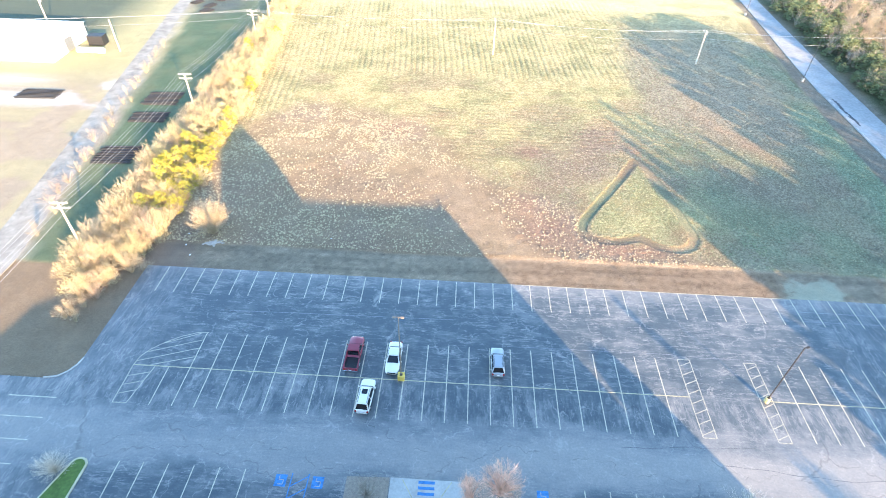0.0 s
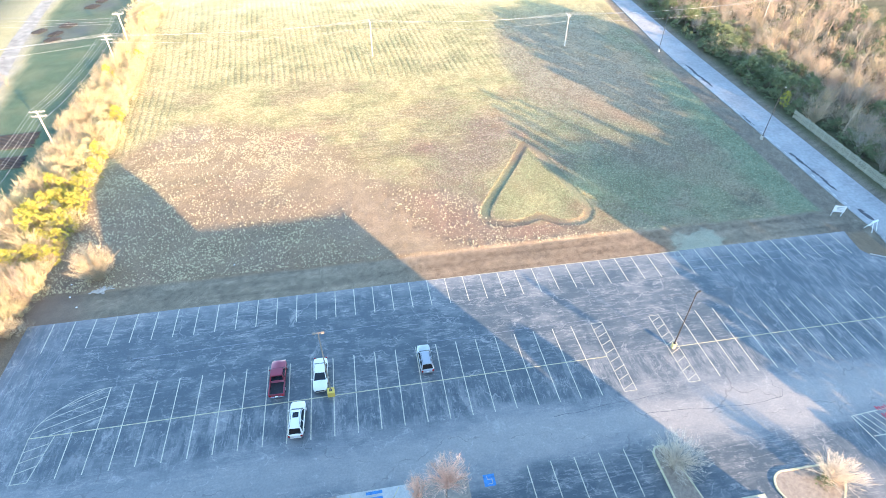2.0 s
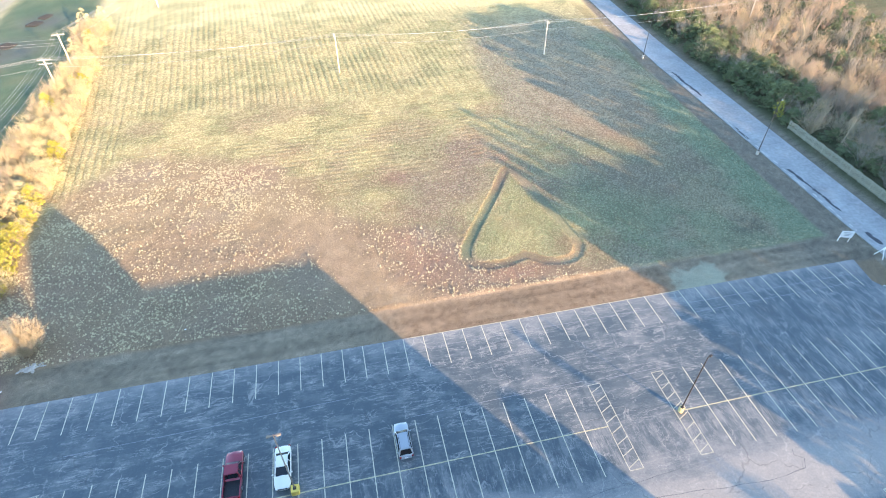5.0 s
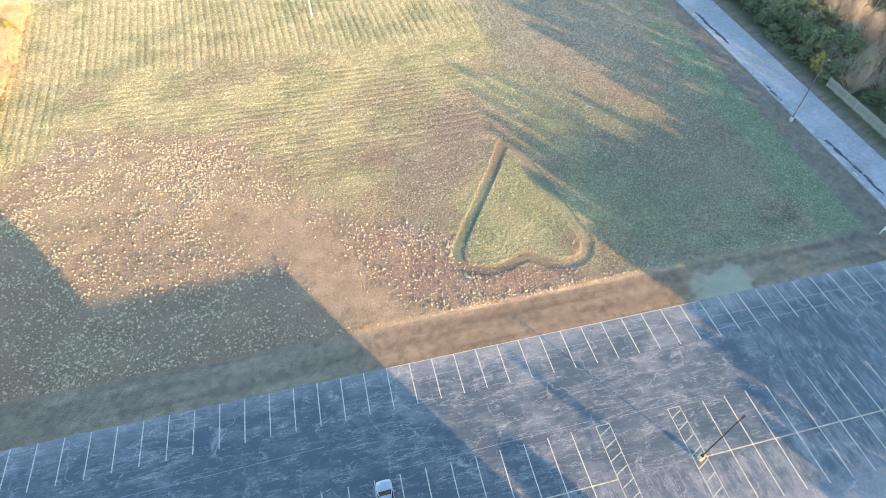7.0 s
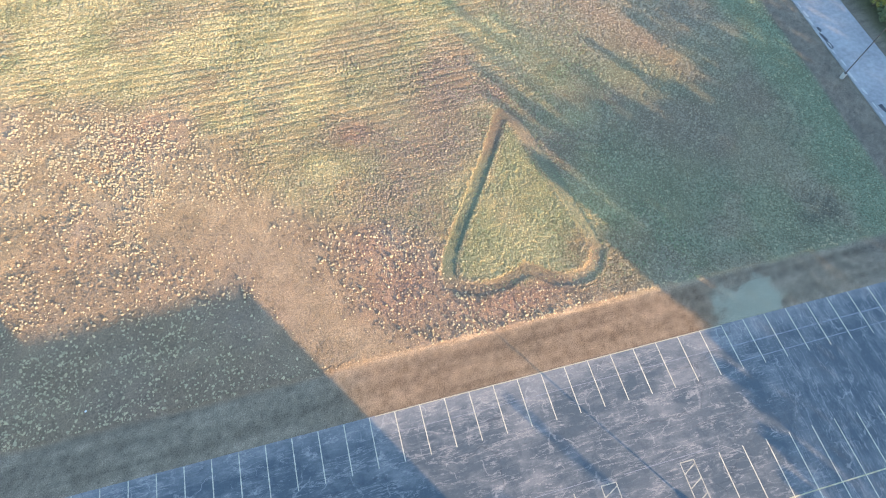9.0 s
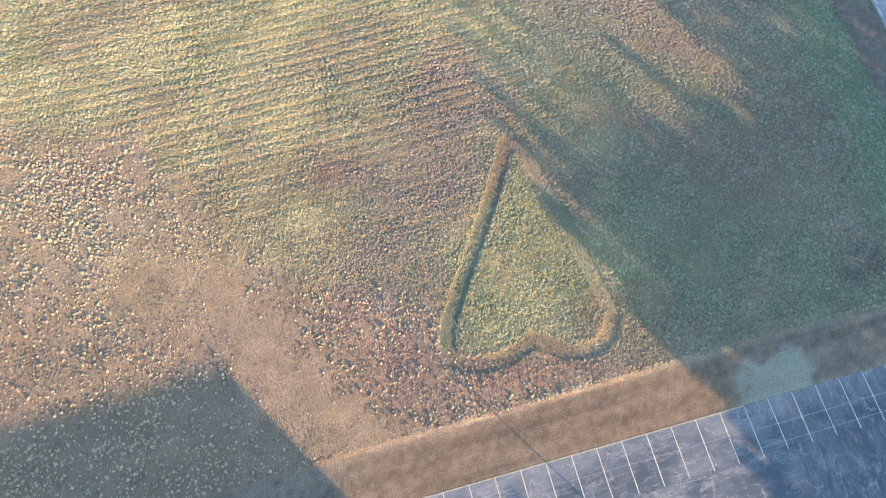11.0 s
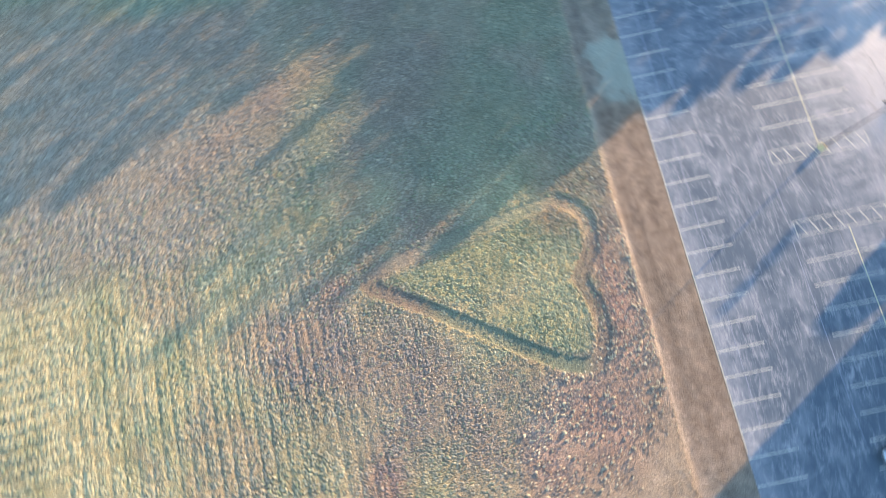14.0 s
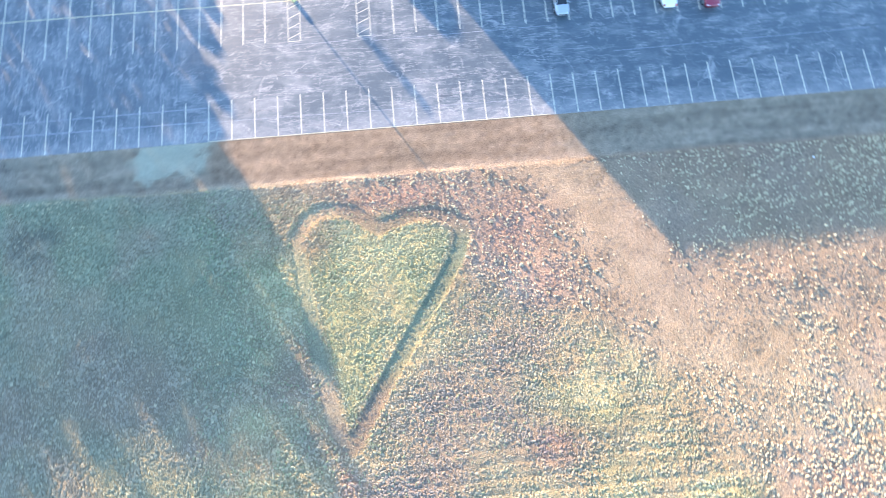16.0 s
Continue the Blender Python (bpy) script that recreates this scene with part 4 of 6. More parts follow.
# ---- the unseen church behind, added to throw the long shade ----
def church():
    """Unseen gabled brick church: its roofline, shaped to fit the shade, shades the car park."""
    ob = tagged(empty("church"), "unseen brick church with a tall gable, set behind to cast shade", "church")
    # both outlines are worked back from the edge of the shade
    main = [(31.3, 0), (31.25, 17.6), (6.2, 17.5), (5.1, 21.4), (2.3, 24.5), (-0.3, 23.9), (-2.6, 22.6), (-6.3, 18.6), (-7.4, 17.2), (-11.4, 17.5),
            (-15.1, 17.0), (-21.0, 15.2), (-33.5, 11.6), (-38.0, 10.7), (-42.0, 10.2), (-46.5, 8.8), (-62.0, 7.5), (-62.0, 0)]
    shade_annex = [(40.1, 0), (40.1, 9.6), (39.5, 11.1), (37.5, 11.0), (36.6, 9.6), (35.4, 8.4), (32.2, 7.9), (32.2, 0)]
    for name, outline, y0 in (("shade_wall", main, -50), ("shade_annex", shade_annex, -55)):
        b = bmesh.new()
        f = [b.verts.new((x, y0, z)) for x, z in outline]
        g = [b.verts.new((x, y0 - 3, z)) for x, z in outline]
        b.faces.new(f)
        b.faces.new(g[::-1])
        n = len(f)
        for k in range(n):
            b.faces.new((f[k], g[k], g[(k + 1) % n], f[(k + 1) % n]))
        bmesh.ops.recalc_face_normals(b, faces=b.faces)
        part(name, b, BRICK, ob)
    # flue added above the roofline for a small mark in the shade
    b = bmesh.new()
    tube(b, (-11.2, -51.5, 17.0), (-11.2, -51.5, 21.1), 0.28, 0.22, 8)
    part("shade_flue", b, STEEL, ob)
    b = bmesh.new()
    box(b, -26, -91, 0, 28, -53.1, 6.5)
    part("hall", b, BRICK, ob)
    b = bmesh.new()
    v = [b.verts.new(p) for p in ((-27, -92, 6.5), (29, -92, 6.5), (29, -53.2, 6.5), (-27, -53.2, 6.5), (-27, -72, 10.5), (29, -72, 10.5))]
    for q in ((0, 1, 5, 4), (2, 3, 4, 5), (1, 2, 5), (3, 0, 4), (3, 2, 1, 0)):
        b.faces.new([v[i] for i in q])
    part("roof", b, ROOF, ob)


church()


# ---- poles ----
def lamp_post(height, base_mat, label, heads=1, paint=BRONZE, head=None):
    ob = empty("lamp_post")
    b = bmesh.new()
    if heads == 2:
        box(b, -0.42, -0.42, -0.3, 0.42, 0.42, 0.82, 0.04)
    else:
        tube(b, (0, 0, -0.3), (0, 0, 0.75), 0.30, 0.30, 16)
        tube(b, (0, 0, 0.75), (0, 0, 0.82), 0.30, 0.25, 16)
    part("base", b, base_mat, ob, "painted concrete footing")
    b = bmesh.new()
    box(b, -0.17, -0.17, 0.82, 0.17, 0.17, 0.86)
    part("base_plate", b, BRONZE, ob)
    b = bmesh.new()
    tube(b, (0, 0, 0.84), (0, 0, height), 0.08, 0.06, 8)
    part("pole", b, paint, ob)
    for side in ((1,) if heads == 1 else (1, -1)):
        b = bmesh.new()
        box(b, 0.05 * side, -0.05, height - 0.18, 0.32 * side, 0.05, height - 0.08)
        part("arm", b, paint, ob)
        b = bmesh.new()
        box(b, 0.30 * side if side > 0 else -0.66, -0.12, height - 0.22, 0.66 if side > 0 else -0.30, 0.12, height - 0.06, 0.03)
        hd = part("head", b, head or paint, ob)
        b = bmesh.new()
        box(b, 0.35 if side > 0 else -0.61, -0.09, height - 0.242, 0.61 if side > 0 else -0.35, 0.09, height - 0.223)
        part("lens", b, CERAMIC, hd)
    return tagged(ob, label, "lamp post", "lamp posts")


lp = lamp_post(10.5, CREAM, "tall dark lamp post on a cream concrete footing")
lp.matrix_world = pose(30.6, -18.22, 0.02, 0, 0, 20)
LAMP_GREY = plain("lamp_grey_paint", (0.075, 0.07, 0.065), 0.5, 0.0, 0.2)
lp2 = lamp_post(11.6, YELLOW, "tall tan lamp post on a bright yellow footing", 2, TAN_PAINT)
lp2.matrix_world = pose(-14.5, -17.95, 0.02, 0, 0, 0)
ls = lamp_post(11.5, CONCRETE, "dark street lamp with a pale head beside the road", 1, LAMP_GREY, CONCRETE)
ls.matrix_world = pose(74.6, 200.0, float(terrain(0, 200)), 0, 0, 10)
for x, y in ((75.7, 29.7), (75.1, 75.4), (77.0, 121.0)):
    q = copy_thing(ls, pose(x, y, float(terrain(x, y)) + 0.02, 0, 0, 10))


def wire(name, a, b, sag, parent, r=0.018):
    """A hanging cable between two places."""
    bmw = bmesh.new()
    a, b = Vector(a), Vector(b)
    pts = []
    for k in range(13):
        w = k / 12
        p = a.lerp(b, w)
        p.z -= 4 * sag * w * (1 - w)
        pts.append(p)
    side = Vector((b.y - a.y, a.x - b.x, 0)).normalized() * r
    rings = [[bmw.verts.new(p + o) for o in (side, Vector((0, 0, r)), -side, Vector((0, 0, -r)))] for p in pts]
    for u, v in zip(rings, rings[1:]):
        for k in range(4):
            bmw.faces.new((u[k], u[(k + 1) % 4], v[(k + 1) % 4], v[k]))
    bmw.faces.new(rings[0][::-1])
    bmw.faces.new(rings[-1])
    return part(name, bmw, WIRE, parent)


def utility_pole(x, y, height, arms=1, turn=0, transformer=False, label="weathered wooden utility pole with a crossarm"):
    z = float(terrain(x, y))
    ob = tagged(empty("utility_pole", x, y, z, turn), label, "utility pole", "utility poles")
    b = bmesh.new()
    tube(b, (0, 0, -0.4), (0, 0, height), 0.19, 0.13, 10)
    part("pole", b, WOODPOLE, ob)
    for k in range(arms):
        zz = height - 0.35 - 0.9 * k
        b = bmesh.new()
        box(b, -1.3, 0.12, zz - 0.07, 1.3, 0.24, zz + 0.07)
        arm = part("crossarm", b, WOODPOLE, ob)
        for px in (-1.2, -0.55, 0.55, 1.2):
            b = bmesh.new()
            tube(b, (px, 0.18, zz + 0.07), (px, 0.18, zz + 0.16), 0.02, 0.02, 6)
            tube(b, (px, 0.18, zz + 0.16), (px, 0.18, zz + 0.30), 0.075, 0.04, 8)
            part("insulator", b, CERAMIC, arm)
        for s in (-1, 1):
            b = bmesh.new()
            tube(b, (s * 0.75, 0.2, zz - 0.07), (0, 0.16, zz - 0.6), 0.025, 0.025, 5)
            part("brace", b, STEEL, ob)
    if transformer:
        b = bmesh.new()
        tube(b, (0.42, 0, height - 2.4), (0.42, 0, height - 1.3), 0.27, 0.27, 12)
        tube(b, (0.42, 0, height - 1.3), (0.42, 0, height - 1.2), 0.27, 0.12, 12)
        part("transformer", b, STEEL, ob, "grey cylindrical transformer")
    return ob, z + height


LINE = [(-66.8, 2.3, 9.6, 2), (-68.2, 49.4, 7.7, 2), (-66.4, 88.6, 7.3, 2), (-64.9, 97.4, 9.4, 1), (-52.0, 140.0, 9.6, 1)]
tops = []
for x, y, h_, arms in LINE:
    tops.append((x, y, float(terrain(x, y)) + h_))
    utility_pole(x, y, h_, arms, 3)
cables = tagged(empty("overhead_cables"), "bundle of overhead power cables along the hedge", "cables")
first = [(-69.5, -50.0, 9.4)] + tops
for (ax, ay, az), (bx, by, bz) in zip(first, first[1:]):
    for off in (-1.2, -0.55, 0.55, 1.2):
        wire("cable", (ax + off, ay + 0.18, az - 0.05), (bx + off, by + 0.18, bz - 0.05), 0.9, cables, 0.014)
    wire("cable", (ax, ay, az - 2.2), (bx, by, bz - 2.2), 1.1, cables, 0.02)
CROSS = [(-1.75, 83.3, 9.3), (50.9, 82.7, 8.6), (114.9, 89.1, 7.4)]
ct = [tops[2]]
for x, y, h_ in CROSS:
    ct.append((x, y, float(terrain(x, y)) + h_))
    utility_pole(x, y, h_, 1, 95, label="pale wooden utility pole standing in the field" if x < 60 else "weathered wooden utility pole standing in the wood")
cables2 = tagged(empty("overhead_cables"), "thin power cables strung across the field", "cables")
row = [(-150, 70.5, 10.5)] + ct + [(190, 92, 12)]
for k, ((ax, ay, az), (bx, by, bz)) in enumerate(zip(row, row[1:])):
    for off in (-1.1, -0.5, 0.5, 1.1):
        wire("cable", (ax, ay + off, az - 0.05), (bx, by + off, bz - 0.05), 1.0 + 0.35 * off, cables2, 0.013)
    wire("cable", (ax, ay, az - 1.9), (bx, by, bz - 1.9), 1.2, cables2, 0.016)
for z in (9.6, 10.2, 11.0):
    wire("cable", (-150, 108, z), (-64.9, 97.4, z), 0.8, cables2, 0.013)


# ---- vehicles ----
def loft(stations, smooth_shade=True):
    """A closed hull from cross-sections: each (y, [(x, z), ...] half section from the bottom centre to the top centre)."""
    verts, faces = [], []
    rows = []
    for y, half in stations:
        ring = [(x, y, z) for x, z in half] + [(-x, y, z) for x, z in half[::-1]]
        rows.append(len(verts))
        verts += ring
    n = 2 * len(stations[0][1])
    for a, b in zip(rows, rows[1:]):
        for k in range(n):
            faces.append((a + k, a + (k + 1) % n, b + (k + 1) % n, b + k))
    faces.append(tuple(range(rows[0], rows[0] + n))[::-1])
    faces.append(tuple(range(rows[-1], rows[-1] + n)))
    return verts, faces


def hull_part(name, stations, material, parent, label=""):
    v, f = loft(stations)
    me = raw_mesh(name, v, f, material, True)
    bmx = bmesh.new()
    bmx.from_mesh(me)
    bmesh.ops.recalc_face_normals(bmx, faces=bmx.faces)
    bmx.to_mesh(me)
    bmx.free()
    ob = new(name, me)
    ob.parent = parent
    return tagged(ob, label)


def wheel(x, y, r, parent):
    side = 1 if x > 0 else -1
    b = bmesh.new()
    tube(b, (x - side * 0.22, y, r), (x - side * 0.03, y, r), r, r, 18)
    tube(b, (x - side * 0.03, y, r), (x, y, r), r, r * 0.9, 18)
    w = part("wheel", b, RUBBER, parent, "black tyre")
    b = bmesh.new()
    tube(b, (x - side * 0.01, y, r), (x + side * 0.008, y, r), r * 0.62, r * 0.58, 14)
    part("rim", b, RIM, w)


def vehicle(kind, paint, label, size=""):
    """A car standing with its front towards +y, its middle over the origin."""
    long, wide, belt, roof = {"suv": (4.65, 0.90, 1.00, 1.66), "small": (4.3, 0.86, 0.98, 1.58), "sedan": (4.9, 0.91, 0.92, 1.45), "pickup": (5.35, 0.95, 1.05, 1.80)}[size or kind]
    ob = empty(kind if kind != "suv" else "suv_car")
    f, r = long / 2, -long / 2

    def sec(w, low, top, crown=0.03):
        return [(0.0, low), (w * 0.82, low), (w * 0.97, low + 0.12), (w, low + (top - low) * 0.55), (w * 0.97, top - 0.06), (w * 0.86, top), (0.0, top + crown)]
    if kind == "pickup":
        hood0, cab0, cab1 = f - 1.35, f - 1.30, f - 3.30
        st = [(f, sec(wide * 0.72, 0.42, 0.80)), (f - 0.12, sec(wide * 0.90, 0.34, 0.93)), (f - 0.5, sec(wide, 0.32, 1.0)), (hood0, sec(wide, 0.32, belt)),
              (cab1, sec(wide, 0.34, belt)), (cab1 - 0.02, sec(wide, 0.36, 0.62, 0.0)), (r + 0.08, sec(wide, 0.40, 0.62, 0.0)), (r, sec(wide * 0.97, 0.46, 0.60, 0.0))]
    elif kind == "suv":
        hood0, cab0, cab1 = f - 1.15, f - 1.05, r + 0.12
        st = [(f, sec(wide * 0.58, 0.38, 0.70)), (f - 0.08, sec(wide * 0.76, 0.32, 0.80)), (f - 0.22, sec(wide * 0.90, 0.30, 0.89)), (f - 0.45, sec(wide * 0.98, 0.28, 0.95)), (hood0, sec(wide, 0.28, belt)),
              (0, sec(wide, 0.28, belt)), (r + 0.6, sec(wide * 0.99, 0.30, belt)), (r + 0.25, sec(wide * 0.94, 0.33, belt)), (r + 0.08, sec(wide * 0.86, 0.36, belt - 0.02)), (r, sec(wide * 0.74, 0.44, belt - 0.12))]
    else:
        hood0, cab0, cab1 = f - 1.35, f - 1.25, r + 0.75
        st = [(f, sec(wide * 0.62, 0.36, 0.62)), (f - 0.12, sec(wide * 0.84, 0.28, 0.76)), (f - 0.5, sec(wide * 0.97, 0.25, 0.84)), (hood0, sec(wide, 0.25, belt)),
              (0, sec(wide, 0.25, belt)), (cab1, sec(wide, 0.27, belt + 0.02)), (r + 0.3, sec(wide * 0.95, 0.30, belt)), (r + 0.06, sec(wide * 0.86, 0.36, belt - 0.06)), (r, sec(wide * 0.78, 0.44, belt - 0.16))]
    hull_part("body", st, paint, ob)
    # glasshouse: dark glass hull with a painted roof and pillars on it
    slope_f = 0.80 if kind != "sedan" else 1.0
    slope_r = {"suv": 0.45, "sedan": 0.75, "pickup": 0.22}[kind]
    w0, w1 = wide * 0.92, wide * (0.70 if kind != "pickup" else 0.76)

    zb, zt = belt - 0.05, roof - 0.045
    y0, y1, y2, y3 = cab0, cab0 - slope_f, cab1 + slope_r, cab1
    pts = [(0.80 * w0, y0, zb), (w0, y0 - 0.25, zb), (w0, y3 + 0.1, zb), (0.85 * w0, y3, zb)]
    tps = [(0.88 * w1, y1, zt), (w1, y1 - 0.1, zt), (w1, y2 + 0.06, zt), (0.9 * w1, y2, zt)]
    ring0 = pts + [(-x, y, z) for x, y, z in pts[::-1]]
    ring1 = tps + [(-x, y, z) for x, y, z in tps[::-1]]
    v = ring0 + ring1
    n = len(ring0)
    fc = [(k, (k + 1) % n, n + (k + 1) % n, n + k) for k in range(n)] + [tuple(range(n, 2 * n)), tuple(range(n))[::-1]]
    me = raw_mesh("windows", v, fc, GLASS)
    bmx = bmesh.new()
    bmx.from_mesh(me)
    bmesh.ops.recalc_face_normals(bmx, faces=bmx.faces)
    bmx.to_mesh(me)
    bmx.free()
    g = new("windows", me)
    g.parent = ob
    tagged(g, "dark tinted windows")
    b = bmesh.new()
    outline = [(0.80 * w1, y1 + 0.10), (-0.80 * w1, y1 + 0.10), (-1.02 * w1, y1 - 0.1), (-1.02 * w1, y2), (-0.85 * w1, y2 - 0.08), (0.85 * w1, y2 - 0.08), (1.02 * w1, y2), (1.02 * w1, y1 - 0.1)]
    prism(b, outline, roof - 0.06, roof - 0.015)
    prism(b, [(x * 0.92, y * 0.95 + (y1 + y2) * 0.025) for x, y in outline], roof - 0.015, roof + 0.01)
    prism(b, [(x * 0.78, y * 0.86 + (y1 + y2) * 0.07) for x, y in outline], roof + 0.01, roof + 0.028)
    bmesh.ops.recalc_face_normals(b, faces=b.faces)
    top = part("roof", b, paint, ob)
    for s in (-1, 1):
        b = bmesh.new()
        tube(b, (s * w0 * 0.92, y0 - 0.12, zb), (s * w1 * 0.96, y1 - 0.04, roof - 0.03), 0.05, 0.045, 6)
        part("front_pillar", b, paint, ob)
        b = bmesh.new()
        tube(b, (s * w0 * 0.97, y3 + 0.08, zb), (s * w1 * 0.97, y2 + 0.02, roof - 0.03), 0.09 if kind != "pickup" else 0.12, 0.07, 6)
        part("rear_pillar", b, paint, ob)
        ym = (y1 + y2) / 2 - 0.05
        b = bmesh.new()
        tube(b, (s * w0 * 1.0, ym, zb), (s * w1 * 1.0, ym, roof - 0.03), 0.045, 0.04, 6)
        part("side_pillar", b, paint, ob)
        b = bmesh.new()
        box(b, s * wide if s > 0 else -wide - 0.20, y0 - 0.42, belt - 0.04, wide + 0.20 if s > 0 else -wide, y0 - 0.28, belt + 0.11, 0.03)
        part("mirror", b, paint, ob)
        b = bmesh.new()
        box(b, s * wide * 0.50 if s > 0 else -wide * 0.80, f - 0.20, 0.62 if kind != "pickup" else 0.70, wide * 0.80 if s > 0 else -wide * 0.50, f - 0.045, 0.76 if kind != "pickup" else 0.90, 0.03)
        part("headlight", b, HEADLAMP, ob)
        b = bmesh.new()
        zl = 0.62
        box(b, wide * 0.66 if s > 0 else -wide * 0.9, r - 0.015, zl, wide * 0.9 if s > 0 else -wide * 0.66, r + 0.12, zl + 0.28, 0.02)
        part("tail_light", b, TAIL, ob)
        if kind == "suv":
            b = bmesh.new()
            tube(b, (s * w1 * 0.86, y1 - 0.15, roof + 0.045), (s * w1 * 0.86, y2 + 0.1, roof + 0.045), 0.02, 0.02, 6)
            for yy in (y1 - 0.15, y2 + 0.1):
                tube(b, (s * w1 * 0.86, yy, roof - 0.01), (s * w1 * 0.86, yy, roof + 0.045), 0.02, 0.02, 6)
            part("roof_rail", b, BLACKTRIM, ob)
    if kind == "suv" and not size:
        b = bmesh.new()
        box(b, -0.34, y1 - 0.95, roof + 0.020, 0.34, y1 - 0.25, roof + 0.036)
        part("sunroof", b, GLASS, top, "dark glass sunroof")
    b = bmesh.new()
    box(b, -wide * 0.55, f - 0.12, 0.50, wide * 0.55, f + 0.012, 0.68, 0.02)
    part("grille", b, BLACKTRIM, ob)
    b = bmesh.new()
    box(b, -wide * (0.92 if kind == "pickup" else 0.70), r - 0.05, 0.40, wide * (0.92 if kind == "pickup" else 0.70), r + 0.10, 0.56, 0.05)
    part("rear_bumper", b, CHROME if kind == "pickup" else paint, ob)
    b = bmesh.new()
    box(b, -0.17, r - 0.075, 0.60, 0.17, r - 0.02, 0.72)
    part("plate", b, WHITE, ob)
    if kind == "pickup":
        for s in (-1, 1):
            b = bmesh.new()
            box(b, wide - 0.13 if s > 0 else -wide, r + 0.02, 0.58, wide if s > 0 else -wide + 0.13, cab1 - 0.01, belt, 0.03)
            part("bed_side", b, paint, ob)
        b = bmesh.new()
        box(b, -wide + 0.12, r, 0.58, wide - 0.12, r + 0.10, belt - 0.02, 0.02)
        part("tailgate", b, paint, ob)
        b = bmesh.new()
        box(b, -wide + 0.13, r + 0.10, 0.60, wide - 0.13, cab1 - 0.03, 0.66)
        for k in range(9):
            box(b, -wide + 0.2 + k * 0.18, r + 0.12, 0.655, -wide + 0.27 + k * 0.18, cab1 - 0.05, 0.675)
        part("bed_liner", b, BLACKTRIM, ob, "black ribbed bed liner")
    wr = 0.36 if kind != "pickup" else 0.40
    for s in (-1, 1):
        for yy in (f - 0.92, r + (0.95 if kind != "pickup" else 1.15)):
            wheel(s * (wide + 0.005), yy, wr, ob)
    return tagged(ob, label, {"suv": "car", "sedan": "car", "pickup": "pickup truck"}[kind], "parked vehicles")


vehicle("pickup", RED, "dark red pickup truck with an empty black bed").matrix_world = pose(-20.95, -14.95, 0.02, 0, 0, -1)
vehicle("sedan", CARWHITE, "white saloon car parked by the yellow lamp footing").matrix_world = pose(-15.75, -15.25, 0.02, 0, 0, 179)
vehicle("suv", CARWHITE, "white estate car with a dark sunroof").matrix_world = pose(-18.45, -21.15, 0.02, 0, 0, -3)
vehicle("suv", SILVER, "silver grey estate car parked in a bay", "small").matrix_world = pose(-2.4, -14.95, 0.02, 0, 0, 1)


# ---- signs, fence, stones ----
def sign_board(x, y, turn, wide, high, lift, tilt, label):
    ob = tagged(empty("sign_board", x, y, float(terrain(x, y)), turn), label, "sign", "roadside signs")
    b = bmesh.new()
    box(b, -wide / 2, -0.03, lift, wide / 2, 0.03, lift + high, 0.01)
    p = part("panel", b, WHITE, ob)
    for k, (w, z) in enumerate(((0.62, 0.72), (0.5, 0.5), (0.4, 0.3))):
        b = bmesh.new()
        box(b, -wide * w / 2, -0.038, lift + high * z, wide * w / 2, -0.03, lift + high * z + high * 0.09)
        part("text_bar", b, STEEL, p)
    for s in (-1, 1):
        b = bmesh.new()
        box(b, s * wide * 0.42 - 0.04, 0.03, -0.1, s * wide * 0.42 + 0.04, 0.11, lift + high * 0.9)
        part("post", b, WHITE, ob)
    return ob


sign_board(73.0, 4.0, -20, 1.9, 1.3, 0.9, 0, "white sign board on posts beside the road")
fr = tagged(empty("sign_stand", 76.3, -0.2, 0.0, 15), "white wooden sign frame with slanting legs", "sign", "roadside signs")
for s in (-1, 1):
    b = bmesh.new()
    tube(b, (s * 0.6, -0.7, -0.05), (s * 0.5, 0.0, 1.7), 0.06, 0.06, 6)
    part("front_leg", b, WHITE, fr)
    b = bmesh.new()
    tube(b, (s * 0.6, 0.7, -0.05), (s * 0.5, 0.0, 1.7), 0.06, 0.06, 6)
    part("back_leg", b, WHITE, fr)
b = bmesh.new()
box(b, -0.75, -0.12, 1.45, 0.75, 0.12, 1.75, 0.02)
part("top_board", b, WHITE, fr)


def fence():
    ob = tagged(empty("fence"), "weathered grey board fence along the wood", "fence")
    posts = [(88.2 - 0.02 * k, 37.0 - 2.44 * k) for k in range(19)]
    slat = None
    for k, ((ax, ay), (bx, by)) in enumerate(zip(posts, posts[1:])):
        z = float(terrain(ax, ay))
        b = bmesh.new()
        box(b, ax - 0.05, ay - 0.05, z - 0.2, ax + 0.05, ay + 0.05, z + 1.95)
        part("post", b, GREYWOOD, ob)
        for zz in (0.35, 1.55):
            b = bmesh.new()
            box(b, ax + 0.02, by, z + zz, ax + 0.06, ay, z + zz + 0.09)
            part("rail", b, GREYWOOD, ob)
        if slat is None:
            b = bmesh.new()
            box(b, -0.012, -0.062, 0.05, 0.012, 0.062, 1.83)
            slat = finish("slat", b, GREYWOOD)
        for q in range(12):
            s = new("slat", slat)
            s.parent = ob
            s.location = (ax - 0.02 + 0.004 * ((q * 7 + k) % 3), ay - 0.16 - q * 0.192, z + 0.02 * ((q * 5 + k * 3) % 4))
    return ob


